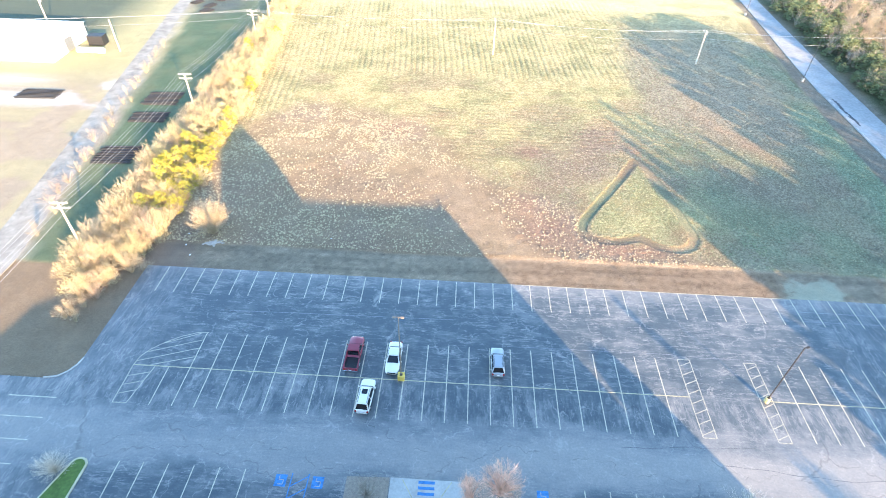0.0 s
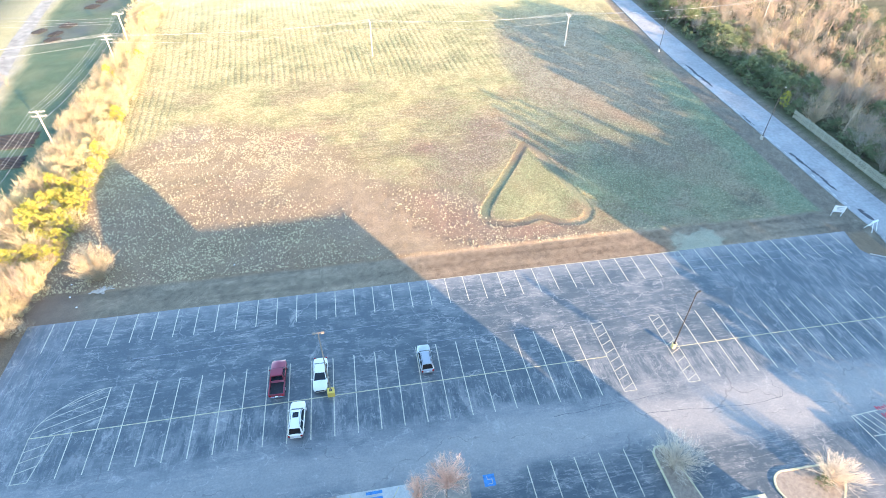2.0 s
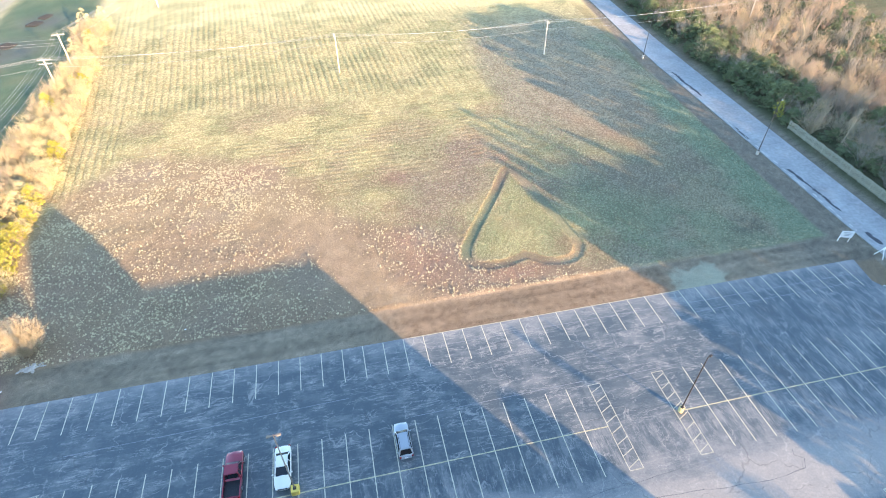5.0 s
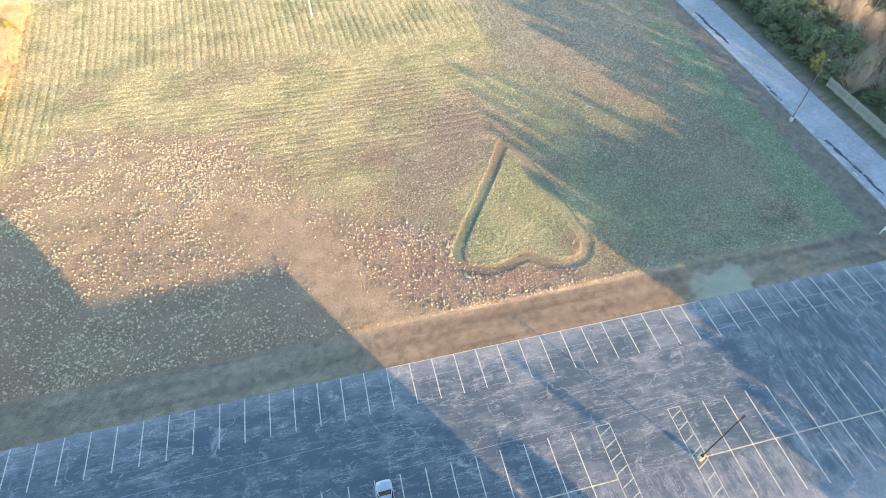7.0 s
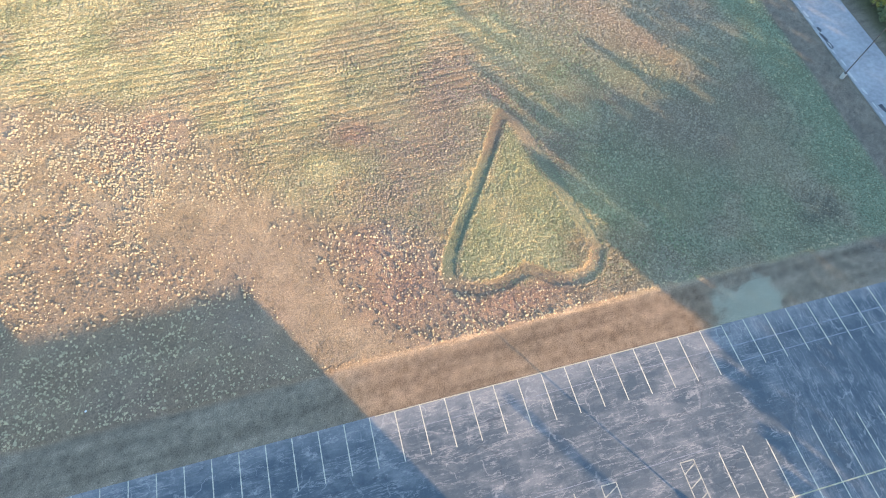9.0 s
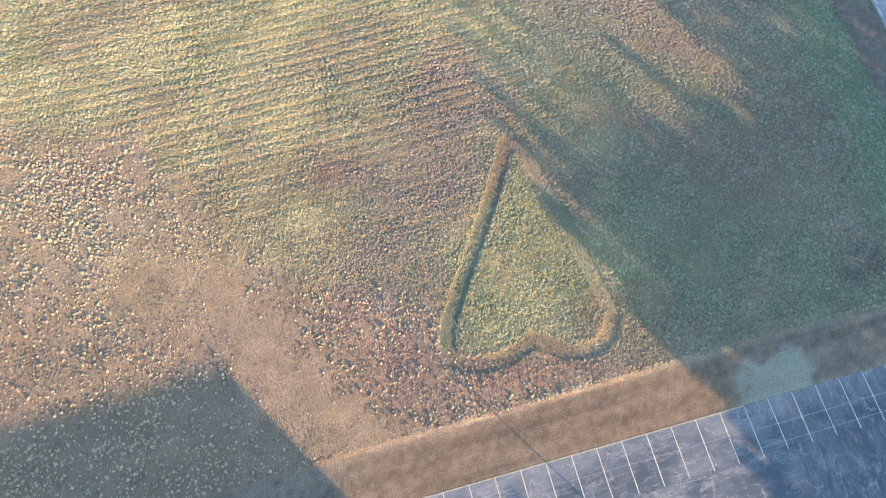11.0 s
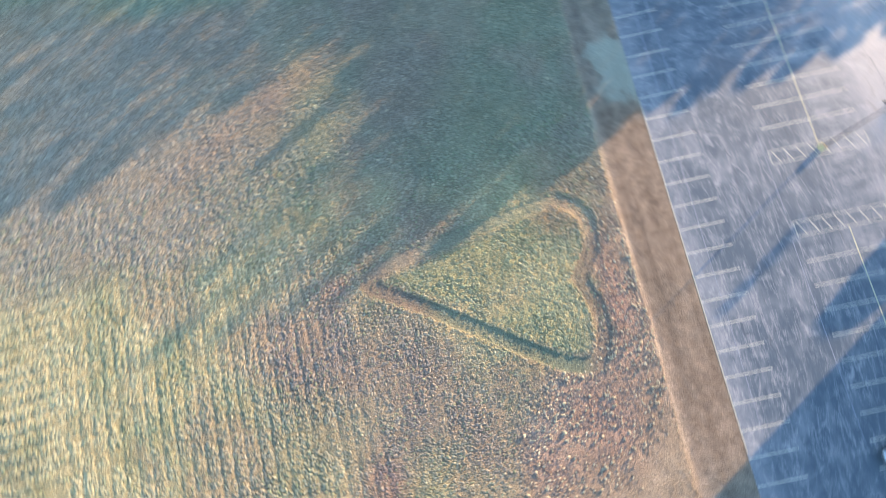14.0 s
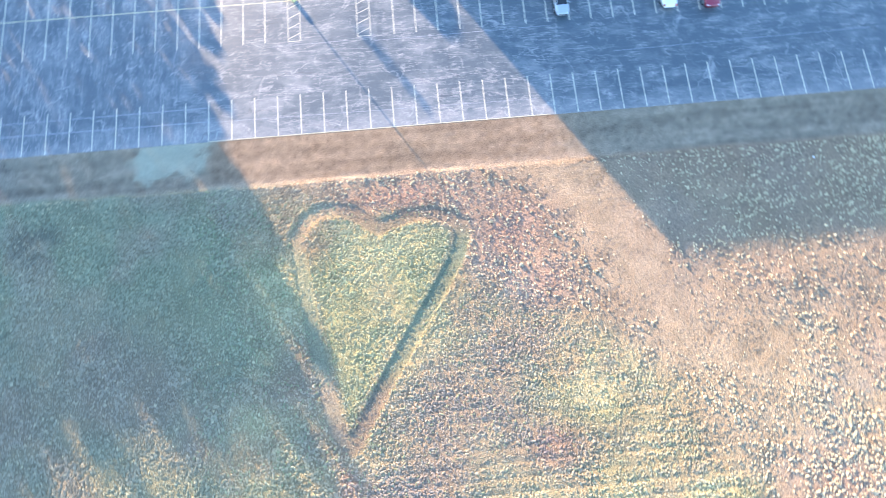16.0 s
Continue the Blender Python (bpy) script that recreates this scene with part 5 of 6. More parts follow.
fence()
rng = random.Random(8)
for k, (dx, dy, s) in enumerate(((0, 0, 1.0), (1.1, 0.15, 0.7), (-0.9, -0.2, 0.55), (0.3, -0.7, 0.4), (-1.5, -0.5, 0.3))):
    b = bmesh.new()
    bmesh.ops.create_icosphere(b, subdivisions=2, radius=1.0 * s)
    for v in b.verts:
        d = 0.75 + 0.5 * noise.noise(v.co * 1.7 + Vector((k * 7, 0, 0)))
        v.co = Vector((v.co.x * d * 1.25, v.co.y * d * 0.8, v.co.z * d * 0.30))
    ob = tagged(new("rock", finish("rock", b, STONE)), "flat pale rock lying in the grass", "rock", "rocks by the bush")
    x, y = -47.6 + dx, 6.0 + dy
    ob.matrix_world = pose(x, y, float(terrain(x, y)) + 0.06 * s, 0, 0, rng.uniform(0, 180))


# scraps of litter on the verge
for k, (x, y) in enumerate(((-52.2, 7.6), (-51.6, 4.9), (-50.0, 2.6), (-28.9, 8.1))):
    b = bmesh.new()
    bmesh.ops.create_icosphere(b, subdivisions=2, radius=0.16)
    for v in b.verts:
        v.co = Vector((v.co.x * (0.8 + 0.7 * noise.noise(v.co * 9 + Vector((k, 0, 0)))), v.co.y * (0.7 + 0.8 * noise.noise(v.co * 8)), max(-0.03, v.co.z * 0.45)))
    ob = tagged(new("litter", finish("litter", b, WHITE)), "crumpled scrap of white litter on the grass", "litter", "litter on the verge")
    ob.matrix_world = pose(x, y, float(terrain(x, y)) + 0.2, 0, 0, 40 * k)


# ---- vegetation ----
def spray(seed, stems, height, spread, r0, forks, droop=0.0, dome=True):
    """Fine stems fanning out from one root, each with side twigs: a bare shrub."""
    rng = random.Random(seed)
    verts, faces = [], []

    def seg(a, b, ra, rb):
        way = (b - a)
        q = way.to_track_quat("Z", "Y")
        k = len(verts)
        for c, r in ((a, ra), (b, rb)):
            for i in range(3):
                verts.append(c + q @ Vector((r * math.cos(i * 2.094), r * math.sin(i * 2.094), 0)))
        for i in range(3):
            faces.append((k + i, k + (i + 1) % 3, k + 3 + (i + 1) % 3, k + 3 + i))

    def twig(a, b, r):
        side = (b - a).cross(Vector((rng.uniform(-1, 1), rng.uniform(-1, 1), rng.uniform(-1, 1)))).normalized()
        k = len(verts)
        verts.extend((a - side * r, a + side * r, b + side * r * 0.4, b - side * r * 0.4))
        faces.append((k, k + 1, k + 2, k + 3))
    for s in range(stems):
        a = rng.uniform(0, 2 * math.pi)
        u = rng.random() ** 0.6
        lean = u * spread
        top = height * (math.sqrt(max(0.05, 1 - 0.75 * u * u)) if dome else 1) * rng.uniform(0.75, 1.08)
        root = Vector((rng.uniform(-0.25, 0.25), rng.uniform(-0.25, 0.25), -0.15))
        tip = Vector((math.cos(a) * lean, math.sin(a) * lean, top))
        mid = root.lerp(tip, 0.5) + Vector((rng.uniform(-0.2, 0.2), rng.uniform(-0.2, 0.2), height * 0.10))
        pts = [root, root.lerp(mid, 0.6) + Vector((0, 0, 0.1)), mid, mid.lerp(tip, 0.55) + Vector((rng.uniform(-0.15, 0.15), rng.uniform(-0.15, 0.15), 0.05)), tip]
        for i in range(2):
            seg(pts[i], pts[i + 1], r0 * (1 - 0.2 * i), r0 * (1 - 0.2 * (i + 1)) + 0.004)
        for i in (2, 3):
            twig(pts[i], pts[i + 1], r0 * (1 - 0.2 * i))
        for f in range(forks):
            w = rng.uniform(0.35, 0.95)
            i = min(3, int(w * 4))
            p = pts[i].lerp(pts[i + 1], w * 4 - i)
            d = (tip - root).normalized() + Vector((rng.uniform(-0.8, 0.8), rng.uniform(-0.8, 0.8), rng.uniform(-0.1, 0.6)))
            e = p + d.normalized() * height * rng.uniform(0.12, 0.30)
            twig(p, e, r0 * 0.55)
            if rng.random() < 0.6:
                e2 = p.lerp(e, 0.5) + Vector((rng.uniform(-1, 1), rng.uniform(-1, 1), rng.uniform(0, 0.8))).normalized() * height * 0.12
                twig(p.lerp(e, 0.5), e2, r0 * 0.4)
    return verts, faces


def brush(seed, count, height, spread, width):
    """A rounded mass of short fine twigs that point up and out."""
    rng = random.Random(seed)
    verts, faces = [], []
    lobes = [(rng.uniform(-0.5, 0.5) * spread, rng.uniform(-0.5, 0.5) * spread, rng.uniform(0.6, 1.0)) for _ in range(5)]
    for _ in range(count):
        lx, ly, lh = rng.choice(lobes)
        a, u, w = rng.uniform(0, 2 * math.pi), rng.random() ** 0.5, rng.random() ** 0.45
        out = Vector((math.cos(a) * u, math.sin(a) * u, math.sqrt(max(0.02, 1 - u * u))))
        p = Vector((lx + out.x * w * spread * 0.62, ly + out.y * w * spread * 0.62, out.z * w * height * lh))
        d = (out + Vector((rng.gauss(0, 0.35), rng.gauss(0, 0.35), rng.gauss(0.35, 0.3)))).normalized() * rng.uniform(0.3, 0.75)
        side = d.cross(Vector((rng.gauss(0, 1), rng.gauss(0, 1), rng.gauss(0, 1)))).normalized() * width * rng.uniform(0.6, 1.3)
        k = len(verts)
        verts.extend((p - side, p + side, p + d + side * 0.4, p + d - side * 0.4))
        faces.append((k, k + 1, k + 2, k + 3))
    return verts, faces


def leafage(seed, clumps, height, spread, size, leaves=26, low=0.1):
    """Many small leaves gathered in uneven clumps."""
    rng = random.Random(seed)
    verts, faces = [], []
    for c in range(clumps):
        a, u = rng.uniform(0, 2 * math.pi), rng.random() ** 0.5
        z = rng.uniform(low, 1.0)
        fat = math.sin(math.pi * min(0.97, max(0.12, (z * 0.75 + 0.22)))) ** 0.7
        cen = Vector((math.cos(a) * u * spread * fat, math.sin(a) * u * spread * fat, z * height))
        cr = rng.uniform(0.25, 0.55) * spread * 0.42
        for _ in range(leaves):
            d = Vector((rng.gauss(0, 1), rng.gauss(0, 1), rng.gauss(0, 0.8)))
            p = cen + d * cr * 0.5
            q = Vector((rng.gauss(0, 1), rng.gauss(0, 1), rng.gauss(0.6, 1))).to_track_quat("Z", "Y")
            s = size * rng.uniform(0.6, 1.4)
            k = len(verts)
            for cx, cy in ((-0.5, 0), (0, -0.28), (0.6, 0), (0, 0.28)):
                verts.append(p + q @ Vector((cx * s, cy * s, 0)))
            faces.append((k, k + 1, k + 2, k + 3))
    return verts, faces


def limbs(seed, height, r0, levels=3, spread=0.55, splits=4, thin=0.012):
    """Trunk with forking limbs down to twigs; the finer ones come apart as the crown."""
    rng = random.Random(seed)
    out = {"trunk": ([], []), "crown": ([], [])}

    def seg(key, a, b, ra, rb, sides):
        verts, faces = out[key]
        if key == "crown":
            side = (b - a).cross(Vector((rng.uniform(-1, 1), rng.uniform(-1, 1), rng.uniform(-1, 1)))).normalized()
            k = len(verts)
            verts.extend((a - side * ra, a + side * ra, b + side * rb, b - side * rb))
            faces.append((k, k + 1, k + 2, k + 3))
            return
        q = (b - a).to_track_quat("Z", "Y")
        k = len(verts)
        for c, r in ((a, ra), (b, rb)):
            for i in range(sides):
                verts.append(c + q @ Vector((r * math.cos(i * 2 * math.pi / sides), r * math.sin(i * 2 * math.pi / sides), 0)))
        for i in range(sides):
            faces.append((k + i, k + (i + 1) % sides, k + sides + (i + 1) % sides, k + sides + i))

    def grow(p, d, length, r, level):
        steps = 3 if level < 2 else 2
        for s in range(steps):
            d2 = (d + Vector((rng.uniform(-0.25, 0.25), rng.uniform(-0.25, 0.25), rng.uniform(-0.02, 0.18)))).normalized()
            e = p + d2 * length / steps
            r2 = max(thin * 0.6, r * (0.82 if level < 2 else 0.7))
            seg("trunk" if level < 2 else "crown", p, e, r, r2, 6 if level == 0 else 4 if level < 2 else 3)
            if level < levels and (s > 0 or level > 0):
                for _ in range(splits if level < 2 else splits - 1):
                    a = rng.uniform(0, 2 * math.pi)
                    side = Vector((math.cos(a), math.sin(a), rng.uniform(0.0, 0.7))).normalized()
                    nd = (d2 * (1 - spread) + side * spread).normalized()
                    grow(p.lerp(e, rng.uniform(0.3, 1)), nd, length * rng.uniform(0.42, 0.66), max(thin, r2 * 0.55), level + 1)
            p, r, d = e, r2, d2
    grow(Vector((0, 0, -0.2)), Vector((0, 0, 1)), height * 0.62, r0, 0)
    return out


def mesh_of(name, vf, material):
    return raw_mesh(name, vf[0], vf[1], material)


def joined(a, b):
    k = len(a[0])
    return a[0] + b[0], a[1] + [tuple(i + k for i in f) for f in b[1]]


SHRUBS = {}
for kind, material, seeds, args in (("tan", TWIG_TAN, 4, (62, 3.4, 2.1, 0.024, 5)), ("gold", TWIG_GOLD, 3, (62, 3.8, 2.0, 0.025, 5)),
                                    ("grey", TWIG_GREY, 3, (44, 4.4, 2.2, 0.026, 6)), ("pink", TWIG_PINK, 3, (60, 3.6, 2.6, 0.026, 5)), ("pale", TWIG_WHITE, 2, (150, 2.6, 2.6, 0.021, 8))):
    SHRUBS[kind] = [mesh_of("crown", spray(n * 17 + len(kind), *args), material) for n in range(seeds)]
LEAFY = {}
for kind, material, args in (("green", LEAF_GREEN, (46, 3.2, 2.1, 0.26, 26)), ("yellow", LEAF_YELLOW, (84, 4.6, 1.7, 0.185, 24)), ("straw", LEAF_STRAW, (66, 4.0, 2.0, 0.17, 22))):
    LEAFY[kind] = [(mesh_of("foliage", leafage(n * 31 + 5, *args), material), mesh_of("stem", spray(n + 90, 12, args[1] * 0.8, args[2] * 0.8, 0.03, 2), BARK)) for n in range(3)]
TREES = {}
for kind, material, n, args in (("grey", TWIG_GREY, 3, dict(height=9.5, r0=0.16, levels=3, spread=0.5, splits=3)), ("tan", TWIG_TAN, 2, dict(height=8.0, r0=0.13, levels=3, spread=0.45, splits=3))):
    TREES[kind] = []
    for s in range(n):
        o = limbs(s * 13 + 3, **args)
        TREES[kind].append((mesh_of("trunk", o["trunk"], TWIG_PINK if kind == "grey" else TWIG_PALE), mesh_of("crown", o["crown"], material)))

FAR = []
FAR_MESH = {}
for kind, material, args in (("tan", TWIG_TAN, (30, 3.4, 2.1, 0.034, 3)), ("gold", TWIG_GOLD, (30, 3.8, 2.0, 0.034, 3)), ("grey", TWIG_GREY, (26, 4.4, 2.2, 0.034, 4)), ("pink", TWIG_PINK, (30, 3.6, 2.6, 0.034, 3))):
    FAR_MESH[kind] = [(spray(n * 29 + 7 + len(kind), *args), material) for n in range(2)]
FAR_MESH["fuzz"] = [(brush(n * 41 + 9, 560, 3.4, 2.3, 0.025), m_) for n, m_ in enumerate((TWIG_GOLD, TWIG_TAN, LEAF_STRAW, TWIG_TAN))]
FAR_MESH["woodfuzz"] = [(brush(n * 43 + 11, 330, 3.6, 2.8, 0.035), m_) for n, m_ in enumerate((TWIG_PINK, TWIG_GREY, TWIG_TAN, TWIG_GOLD))]
for kind, material, args in (("green", LEAF_GREEN, (30, 3.2, 2.0, 0.34, 16)), ("yellow", LEAF_YELLOW, (32, 4.4, 1.7, 0.30, 18)), ("straw", LEAF_STRAW, (30, 4.0, 1.9, 0.28, 18))):
    FAR_MESH[kind] = [(leafage(n * 37 + 3, *args), material) for n in range(2)]


def shrub_mass():
    """The shrubs too many to tell apart, joined into one thing."""
    verts, faces, index, mats = [], [], [], []
    base = 0
    for kind, x, y, s, seed in FAR:
        r = random.Random(seed)
        (v, f), material = r.choice(FAR_MESH[kind])
        if material not in mats:
            mats.append(material)
        m = pose(x, y, float(terrain(x, y)), 0, 0, r.uniform(0, 360)) @ Matrix.Diagonal((s * r.uniform(0.85, 1.2), s * r.uniform(0.85, 1.2), s * r.uniform(0.8, 1.25), 1))
        m = np.array(m)
        verts.append(np.array([tuple(p) for p in v]) @ m[:3, :3].T + m[:3, 3])
        faces.append(np.array(f) + base)
        index.append(np.full(len(f), mats.index(material)))
        base += len(v)
    v, f = np.concatenate(verts), np.concatenate(faces)
    me = bpy.data.meshes.new("thicket")
    me.vertices.add(len(v))
    me.vertices.foreach_set("co", v.ravel())
    me.loops.add(f.size)
    me.loops.foreach_set("vertex_index", f.ravel())
    me.polygons.add(len(f))
    me.polygons.foreach_set("loop_start", np.arange(0, f.size, 4))
    me.polygons.foreach_set("loop_total", np.full(len(f), 4))
    for m in mats:
        me.materials.append(m)
    me.polygons.foreach_set("material_index", np.concatenate(index))
    me.update()
    tagged(new("thicket", me), "tangled bare and evergreen thicket filling hedge and wood", "thicket", kind="stuff")


LABELS = {"tan": "bare tan shrub with fine upright stems", "gold": "golden dry shrub lit by low sun", "grey": "bare grey-brown shrub of thin branches", "pink": "bare reddish-brown thicket shrub",
          "pale": "bare pale shrub with spreading twigs", "green": "dark evergreen shrub with dense small leaves", "yellow": "bright yellow-green evergreen shrub", "straw": "dense straw-yellow shrub with small dry leaves"}


def plant(kind, x, y, s, group, seed, label=""):
    r = random.Random(seed)
    ob = empty("shrub")
    if kind in SHRUBS:
        part("crown", r.choice(SHRUBS[kind]), None, ob)
    else:
        f, st = r.choice(LEAFY[kind])
        part("foliage", f, None, ob)
        part("stem", st, None, ob)
    ob.matrix_world = pose(x, y, float(terrain(x, y)), r.uniform(-5, 5), r.uniform(-5, 5), r.uniform(0, 360)) @ Matrix.Diagonal((s * r.uniform(0.85, 1.2), s * r.uniform(0.85, 1.2), s * r.uniform(0.8, 1.25), 1))
    return tagged(ob, label or LABELS[kind], "shrub", group)


def tree(kind, x, y, s, group, seed, label="bare deciduous tree with fine grey twigs"):
    r = random.Random(seed)
    ob = empty("tree")
    t, c = r.choice(TREES[kind])
    part("trunk", t, None, ob)
    part("crown", c, None, ob)
    ob.matrix_world = pose(x, y, float(terrain(x, y)), r.uniform(-4, 4), r.uniform(-4, 4), r.uniform(0, 360)) @ Matrix.Diagonal((s, s, s * r.uniform(0.85, 1.15), 1))
    return tagged(ob, label, "tree", group)


rng = random.Random(21)
# the hedge between field and the grass strip
n = 0
y = -12.0
while y < 128:
    inner = float(np.interp(y, [20, 45, 76, 95, 119, 130], [-56.8, -56.9, -59.0, -60.7, -63.6, -65]))
    outer = inner - float(np.interp(y, [-4, -3, 60, 78, 95, 119], [7, 10.2, 9.6, 7.6, 5.4, 4.6]))
    x = inner if y > -2 else -59.5
    while x > outer:
        n += 1
        px, py = x + rng.uniform(-0.7, 0.7), y + rng.uniform(-0.9, 0.9)
        near = x > inner - 4.5
        if near and 11 < y < 31 and rng.random() < 0.7:
            kind, s = "yellow", rng.uniform(0.75, 1.1)
        elif near and y > 31 and rng.random() < 0.08:
            kind, s = "yellow", rng.uniform(0.5, 0.9)
        elif near and y > 12 and rng.random() < (0.3 if y < 31 else 0.6 if y < 85 else 0.3):
            kind, s = "straw", rng.uniform(0.7, 1.1)
        else:
            kind, s = rng.choice(("tan", "tan", "pink", "gold") if y < 13 or not near else ("tan", "gold", "gold")), rng.uniform(0.75, 1.2)
        if y < -1:
            kind, s = rng.choice(("tan", "gold", "pink")), s * (0.85 if y > -8 else 0.65)
            if rng.random() < (0.1 if y > -8 else 0.4):
                x -= 2.6
                continue
        if near and y < 100 or y < 0:
            plant(kind, px, py, s, "hedge shrubs", n)
        else:
            FAR.append((kind, px, py, s * (1.05 if y > 4 else 0.9), n))
        if y > -9:
            FAR.append(("fuzz", px + rng.uniform(-1, 1), py + rng.uniform(-1, 1), s * (0.6 if kind in ("yellow", "straw") else 0.9 if near else 1.1), n + 40000))
        x -= 2.2 if near else 2.4
    y += 2.25
lone = empty("shrub", -48.4, 8.2, float(terrain(0, 8.5)))
part("crown", mesh_of("crown", joined(spray(777, 170, 6.0, 3.4, 0.028, 6), brush(778, 2200, 5.8, 2.7, 0.024)), TWIG_TAN), None, lone)
tagged(lone, "rounded golden shrub standing alone by rocks", "shrub")
# the wood across the road
n = 1000
y = -14.0
while y < 135:
    x = 88.7 + rng.uniform(-0.5, 0.5) + (2.6 if y < 38 else 0)
    while x < 150:
        n += 1
        px, py = x + rng.uniform(-1.2, 1.2), y + rng.uniform(-1.2, 1.2)
        edge = x < 101
        roll = rng.random()
        kind = None
        leafy = fractal(np.array([px]), np.array([py]), 16, 61)[0]
        if edge and y > 42 and roll < 0.86:
            kind, s = ("green", rng.uniform(0.9, 1.5) if x > 90 else rng.uniform(0.5, 0.8)) if roll < 0.66 else ("grey", rng.uniform(0.8, 1.3))
        elif edge and y <= 40 and roll < 0.36:
            kind, s = "green", rng.uniform(0.6, 1.0)
        elif leafy > 0.56 and roll < 0.30:
            kind, s = "green", rng.uniform(0.7, 1.4)
        elif roll < 0.42:
            kind, s = rng.choice(("pink", "pink", "grey")), rng.uniform(0.8, 1.4)
        elif roll < 0.56:
            kind, s = rng.choice(("grey", "tan", "pink")), rng.uniform(0.7, 1.2)
        elif roll < 0.68 and x > 93:
            tree(rng.choice(("grey", "tan", "tan")), px, py, rng.uniform(0.6, 1.0), "wood trees", n)
        elif roll < 0.86:
            kind, s = rng.choice(("pink", "grey", "tan")), rng.uniform(1.0, 1.5)
        elif roll < 0.92:
            kind, s = "green", rng.uniform(0.7, 1.1)
        if kind and x < 112 and 0 < y < 110:
            plant(kind, px, py, s, "wood shrubs", n)
        elif kind:
            FAR.append((kind, px, py, s, n))
        if rng.random() < (0.12 if edge and y > 42 else 0.5):
            FAR.append(("woodfuzz", px + 1.2, py + 1.2, rng.uniform(0.7, 1.2), n + 70000))
        x += 2.6 if edge else 3.7 if x < 118 else 4.8
    y += 3.0
plant("yellow", 88.6, 41.5, 0.75, "wood shrubs", 5001)
for k in range(26):
    y = 5 + 3.1 * k + rng.uniform(-1.2, 1.2)
    FAR.append((rng.choice(("grey", "pink", "tan")), -80.6 - 0.155 * (y - 30) + rng.uniform(-1.2, 1.2), y, rng.uniform(0.45, 0.8), 7100 + k))
shrub_mass()
# planted in the car park islands
for kind, x, y, s, k in (("pale", 22.7, -33.6, 1.2, 1), ("pale", 38.7, -37.9, 1.25, 2), ("pale", -50.2, -32.4, 0.75, 3)):
    plant(kind, x, y, s, "island shrubs", 6000 + k, "bare pale shrub spreading over the island kerb")
plant("green", 37.4, -38.2, 0.42, "island shrubs", 6010)
plant("grey", -16.4, -33.0, 0.85, "entrance shrubs", 6012)
for x, y, top, w, seed in ((-3.7, -37.4, 15.4, 2.1, 59), (-6.2, -37.8, 15.0, 1.0, 63)):
    ob = empty("tree", x, y, 0.03, seed)
    b = bmesh.new()
    tube(b, (0, 0, -0.1), (0.1, 0.05, top * 0.5), 0.13, 0.09, 8)
    tube(b, (0.1, 0.05, top * 0.5), (0, 0, top - 2.6), 0.09, 0.05, 8)
    part("trunk", b, BARK, ob)
    v, f = spray(seed, int(60 * w), 3.0, w, 0.03, 7)
    part("crown", raw_mesh("crown", [p + Vector((0, 0, top - 3.0)) for p in v], f, TWIG_COPPER), None, ob)
    tagged(ob, "slender bare tree with copper twigs beside the entrance walk", "tree", "entrance trees")


# unseen trees added behind, whose shade falls on the field
def shade_tree(x, y, height, spread, seed, low=0.04, leaves=2400, size=0.75, trunk=0.0, taper=0.9):
    ob = empty("tree", x, y, 0)
    o = limbs(seed, height, trunk or height * 0.016, 0 if trunk else 2, 0.5, 3, 0.03)
    part("trunk", mesh_of("trunk", o["trunk"], BARK), None, ob)
    r = np.random.RandomState(seed)
    a, u, z = r.uniform(0, 2 * math.pi, leaves), r.rand(leaves) ** 0.5, low + (1 - low) * r.rand(leaves) ** taper
    lump = 0.75 + 0.5 * lattice_noise(a * 3, z * 9, 1.0, seed)
    fat = np.sqrt(np.clip(1 - ((z - 0.45) / 0.58) ** 2, 0.02, 1)) * lump
    cen = np.stack([np.cos(a) * u * spread * fat, np.sin(a) * u * spread * fat, z * height], -1)
    d1 = r.normal(size=(leaves, 3))
    d1 /= np.linalg.norm(d1, axis=1)[:, None]
    d2 = np.cross(d1, r.normal(size=(leaves, 3)))
    d2 /= np.linalg.norm(d2, axis=1)[:, None]
    s = (size * r.uniform(0.6, 1.3, leaves))[:, None]
    quad = np.stack([cen - d1 * s * 0.5, cen - d2 * s * 0.32, cen + d1 * s * 0.6, cen + d2 * s * 0.32], 1)
    faces = np.arange(leaves * 4).reshape(-1, 4)
    part("crown", raw_mesh("crown", quad.reshape(-1, 3), faces.tolist(), LEAF_DRY), None, ob)
    return tagged(ob, "unseen tree with dense dry leaves, added to cast shade", "tree", "tall trees")


# dense ones near the car park, then a belt past the road; sized to fit the shade
for k, (x, h_, w, n) in enumerate(((55.0, 4.9, 1.9, 1100), (58.0, 6.7, 1.9, 1100), (61.0, 8.5, 2.0, 1200), (64.0, 9.6, 2.0, 1200), (67.4, 11.6, 2.2, 1200), (70.3, 12.4, 1.7, 1300), (73.2, 16.6, 2.5, 2200), (76.0, 20.4, 2.2, 2200), (79.7, 20.6, 2.0, 1800),
                                   (83.2, 22.6, 2.7, 2300), (87.0, 22.4, 3.4, 2400), (91.0, 22.2, 3.6, 2400), (95.0, 22.0, 3.4, 2400), (99.0, 21.6, 3.6, 2400), (103.2, 22.4, 3.4, 2400), (107.2, 22.0, 3.2, 2300))):
    shade_tree(x, -50, h_, w, 300 + k, leaves=n, size=0.35 + 0.02 * h_)
# slender one added for a narrow band of shade
shade_tree(45.2, -50, 12.2, 1.1, 330, low=0.74, leaves=240, size=0.34, trunk=0.05)
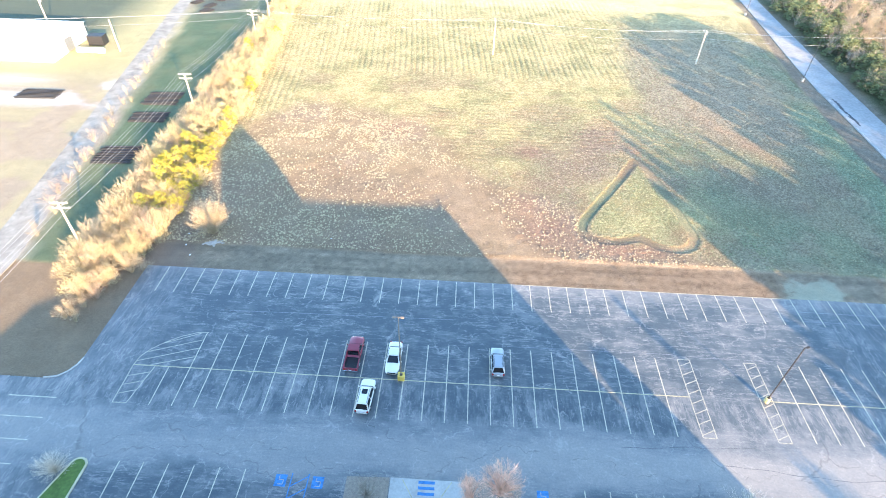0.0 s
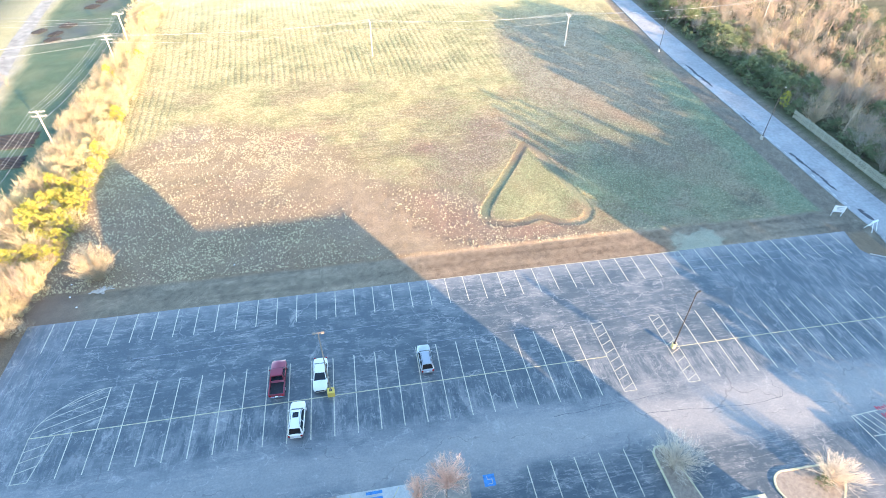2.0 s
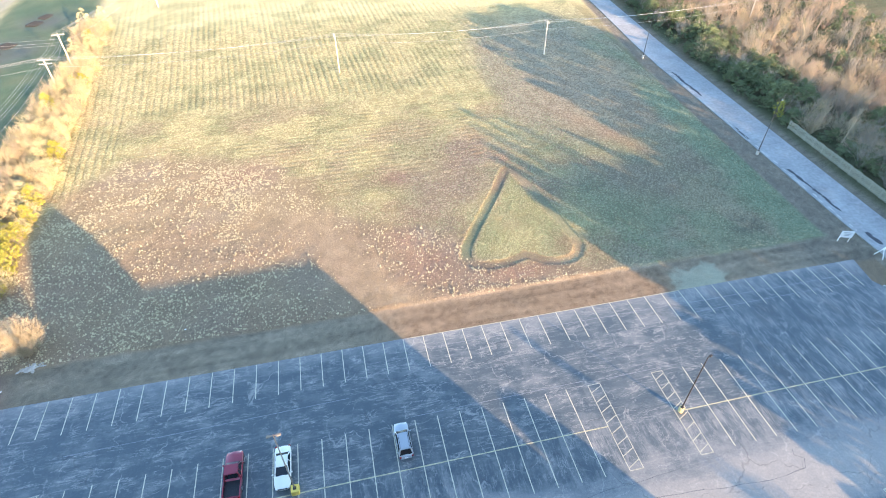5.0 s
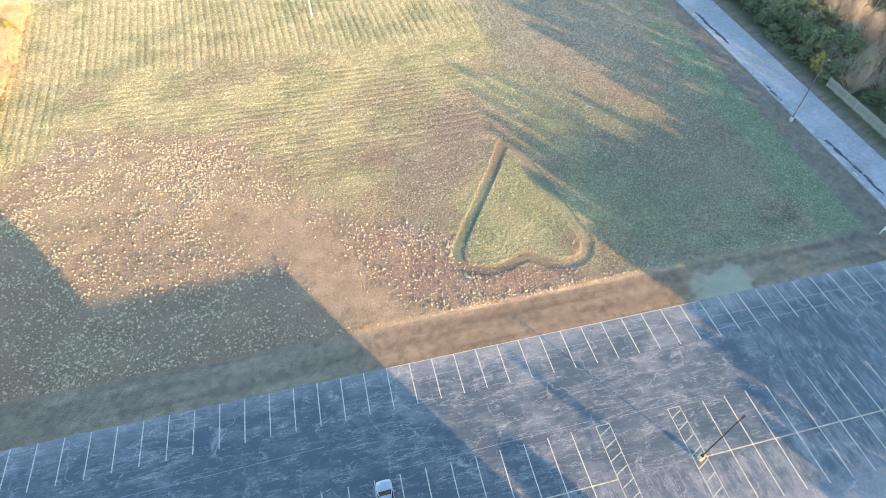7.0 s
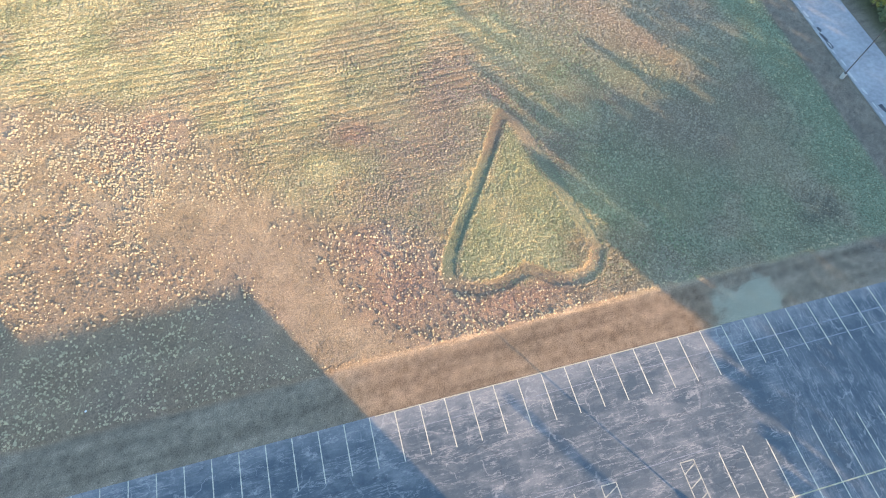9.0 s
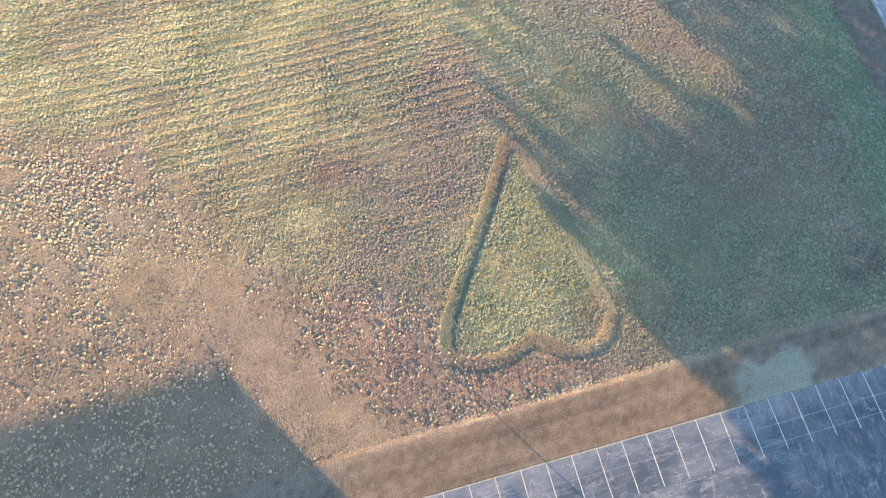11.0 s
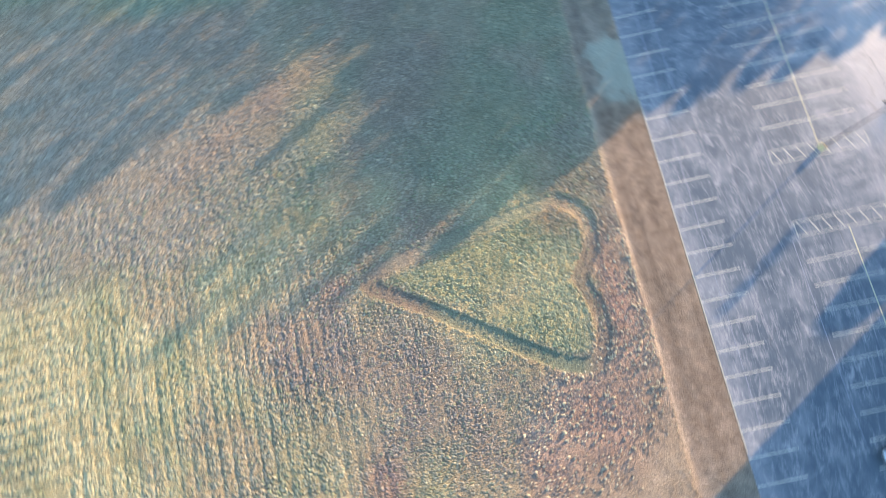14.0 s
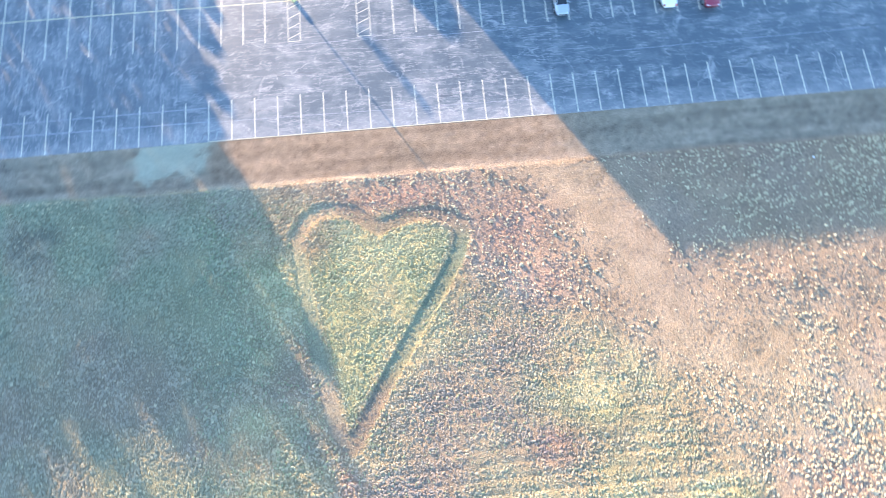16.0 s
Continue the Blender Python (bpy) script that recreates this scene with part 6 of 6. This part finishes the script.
for k in range(13):
    x = 93.6 + 4.3 * k
    h_ = float(np.interp(x, [92, 94, 98, 100.5, 104, 112.7, 124.6, 151, 164], [12, 16.5, 20.0, 23, 27.2, 33, 37.7, 40, 40])) + (k * 7) % 3 * 0.6
    shade_tree(x, -26, h_, 3.3 if k < 3 else 3.9, 340 + k, low=0.34 if x > 131 else 0.04, leaves=1100, size=0.6 + 0.012 * h_, taper=1.1)
for k in range(9):
    shade_tree(97.5 + 4.2 * k, -29, 17.5 + 1.2 * (k % 3), 3.0, 360 + k, leaves=1500, size=0.7)
# open-crowned ones let half the light through
for k, (x, h_, w) in enumerate(((82.2, 24.6, 1.4), (85.6, 26.0, 1.8), (89.6, 28.4, 2.2), (93.2, 30.4, 2.0), (96.6, 28.6, 2.0), (103.6, 26.6, 1.2))):
    shade_tree(x, -53, h_, w, 380 + k, low=0.6, leaves=820, size=0.42)


# ---- yard past the hedge ----
def shed(x0, y0, x1, y1, h0, ridge, turn, label):
    cx, cy = (x0 + x1) / 2, (y0 + y1) / 2
    ob = tagged(empty("shed", cx, cy, float(terrain(cx, cy)), turn), label, "building")
    w, d = (x1 - x0) / 2, (y1 - y0) / 2
    b = bmesh.new()
    box(b, -w, -d, -0.3, w, d, h0)
    part("wall", b, WHITE, ob)
    b = bmesh.new()
    e = 0.4
    v = [b.verts.new(p) for p in ((-w - e, -d - e, h0), (w + e, -d - e, h0), (w + e, d + e, h0), (-w - e, d + e, h0), (-w - e, 0, ridge), (w + e, 0, ridge))]
    for q in ((0, 1, 5, 4), (2, 3, 4, 5), (1, 2, 5), (3, 0, 4), (3, 2, 1, 0)):
        b.faces.new([v[i] for i in q])
    part("roof", b, METALROOF, ob, "white sheet metal roof")
    b = bmesh.new()
    box(b, w - 0.01, -1.6, 0.0, w + 0.05, 1.6, 3.2)
    part("door", b, STEEL, ob)
    return ob


shed(-146, 68, -111, 84, 4.4, 5.6, 0, "long low white shed with a sheet metal roof")
b = bmesh.new()


def timber_stack(x, y, turn, length, rows, material, label):
    ob = tagged(empty("timber_stack", x, y, float(terrain(x, y)), turn), label, "timber stack", "stacks in the yard")
    b = bmesh.new()
    box(b, -length / 2, -0.11, 0, length / 2, 0.11, 0.18, 0.01)
    me = finish("timber", b, material)
    r = random.Random(int(x * 10))
    for k in range(rows):
        for z in range(2):
            t = new("timber", me)
            t.parent = ob
            t.location = (r.uniform(-0.3, 0.3), k * 0.62 + (0.1 if z else 0), 0.02 + z * 0.2)
            t.rotation_euler = (0, 0, r.uniform(-0.03, 0.03))
    return ob


for x, y, n in ((-76.2, 49.5, 10), (-75.6, 42.0, 7), (-75.2, 26.5, 10)):
    timber_stack(x, y, 4, 7.5, n, TIE, "rows of dark railway timbers lying in the grass")
for x, y, n in ((-86.2, 106.5, 5), (-87.0, 111.0, 4), (-85.2, 117.0, 6), (-92.0, 113.5, 4), (-83.2, 132.5, 5), (-82.0, 138.0, 4)):
    timber_stack(x, y, 65, 3.6, n, TIE, "dark timbers stacked on the grey yard ground")
timber_stack(-104.6, 50.0, 3, 9.0, 7, TIE, "rows of weathered timbers lying in the pale yard")
b = bmesh.new()
box(b, -2.0, -1.4, 0.0, 2.0, 1.4, 2.4, 0.05)
ct_ = tagged(empty("storage_container", -106.2, 80.5, float(terrain(0, 80.5)), 4), "dark storage container in the yard", "container")
part("body", b, BLACKTRIM, ct_)
b = bmesh.new()
tube(b, (-3.4, 0, 0.75), (3.4, 0, 0.75), 0.72, 0.72, 16)
tk = tagged(empty("tank", -105.0, 74.6, float(terrain(0, 74.6)), 0), "long white gas tank on low feet", "tank")
part("vessel", b, WHITE, tk)
for s in (-2.2, 2.2):
    b = bmesh.new()
    box(b, s - 0.15, -0.5, -0.1, s + 0.15, 0.5, 0.4)
    part("foot", b, STEEL, tk)
utility_pole(-124.5, 89.0, 9.5, 1, 0, True, "utility pole with a grey transformer in the yard")
utility_pole(-98.4, 76.3, 8.0, 0, 0, label="plain dark pole standing in the yard")
ysr = [-40, -20, 0, 8, 18, 30, 46, 64, 85, 108, 140, 200]
yard_road = tagged(new("yard_road", strip_mesh("yard_road", [(-86.6 - 0.15 * min(100, max(-30, y - 30)), y) for y in ysr], [(-81.2 - 0.17 * min(100, max(-30, y - 30)), y) for y in ysr], 0.015, GRAVEL)),
                   "pale gravel lane beyond the grass strip", "road", kind="structure")
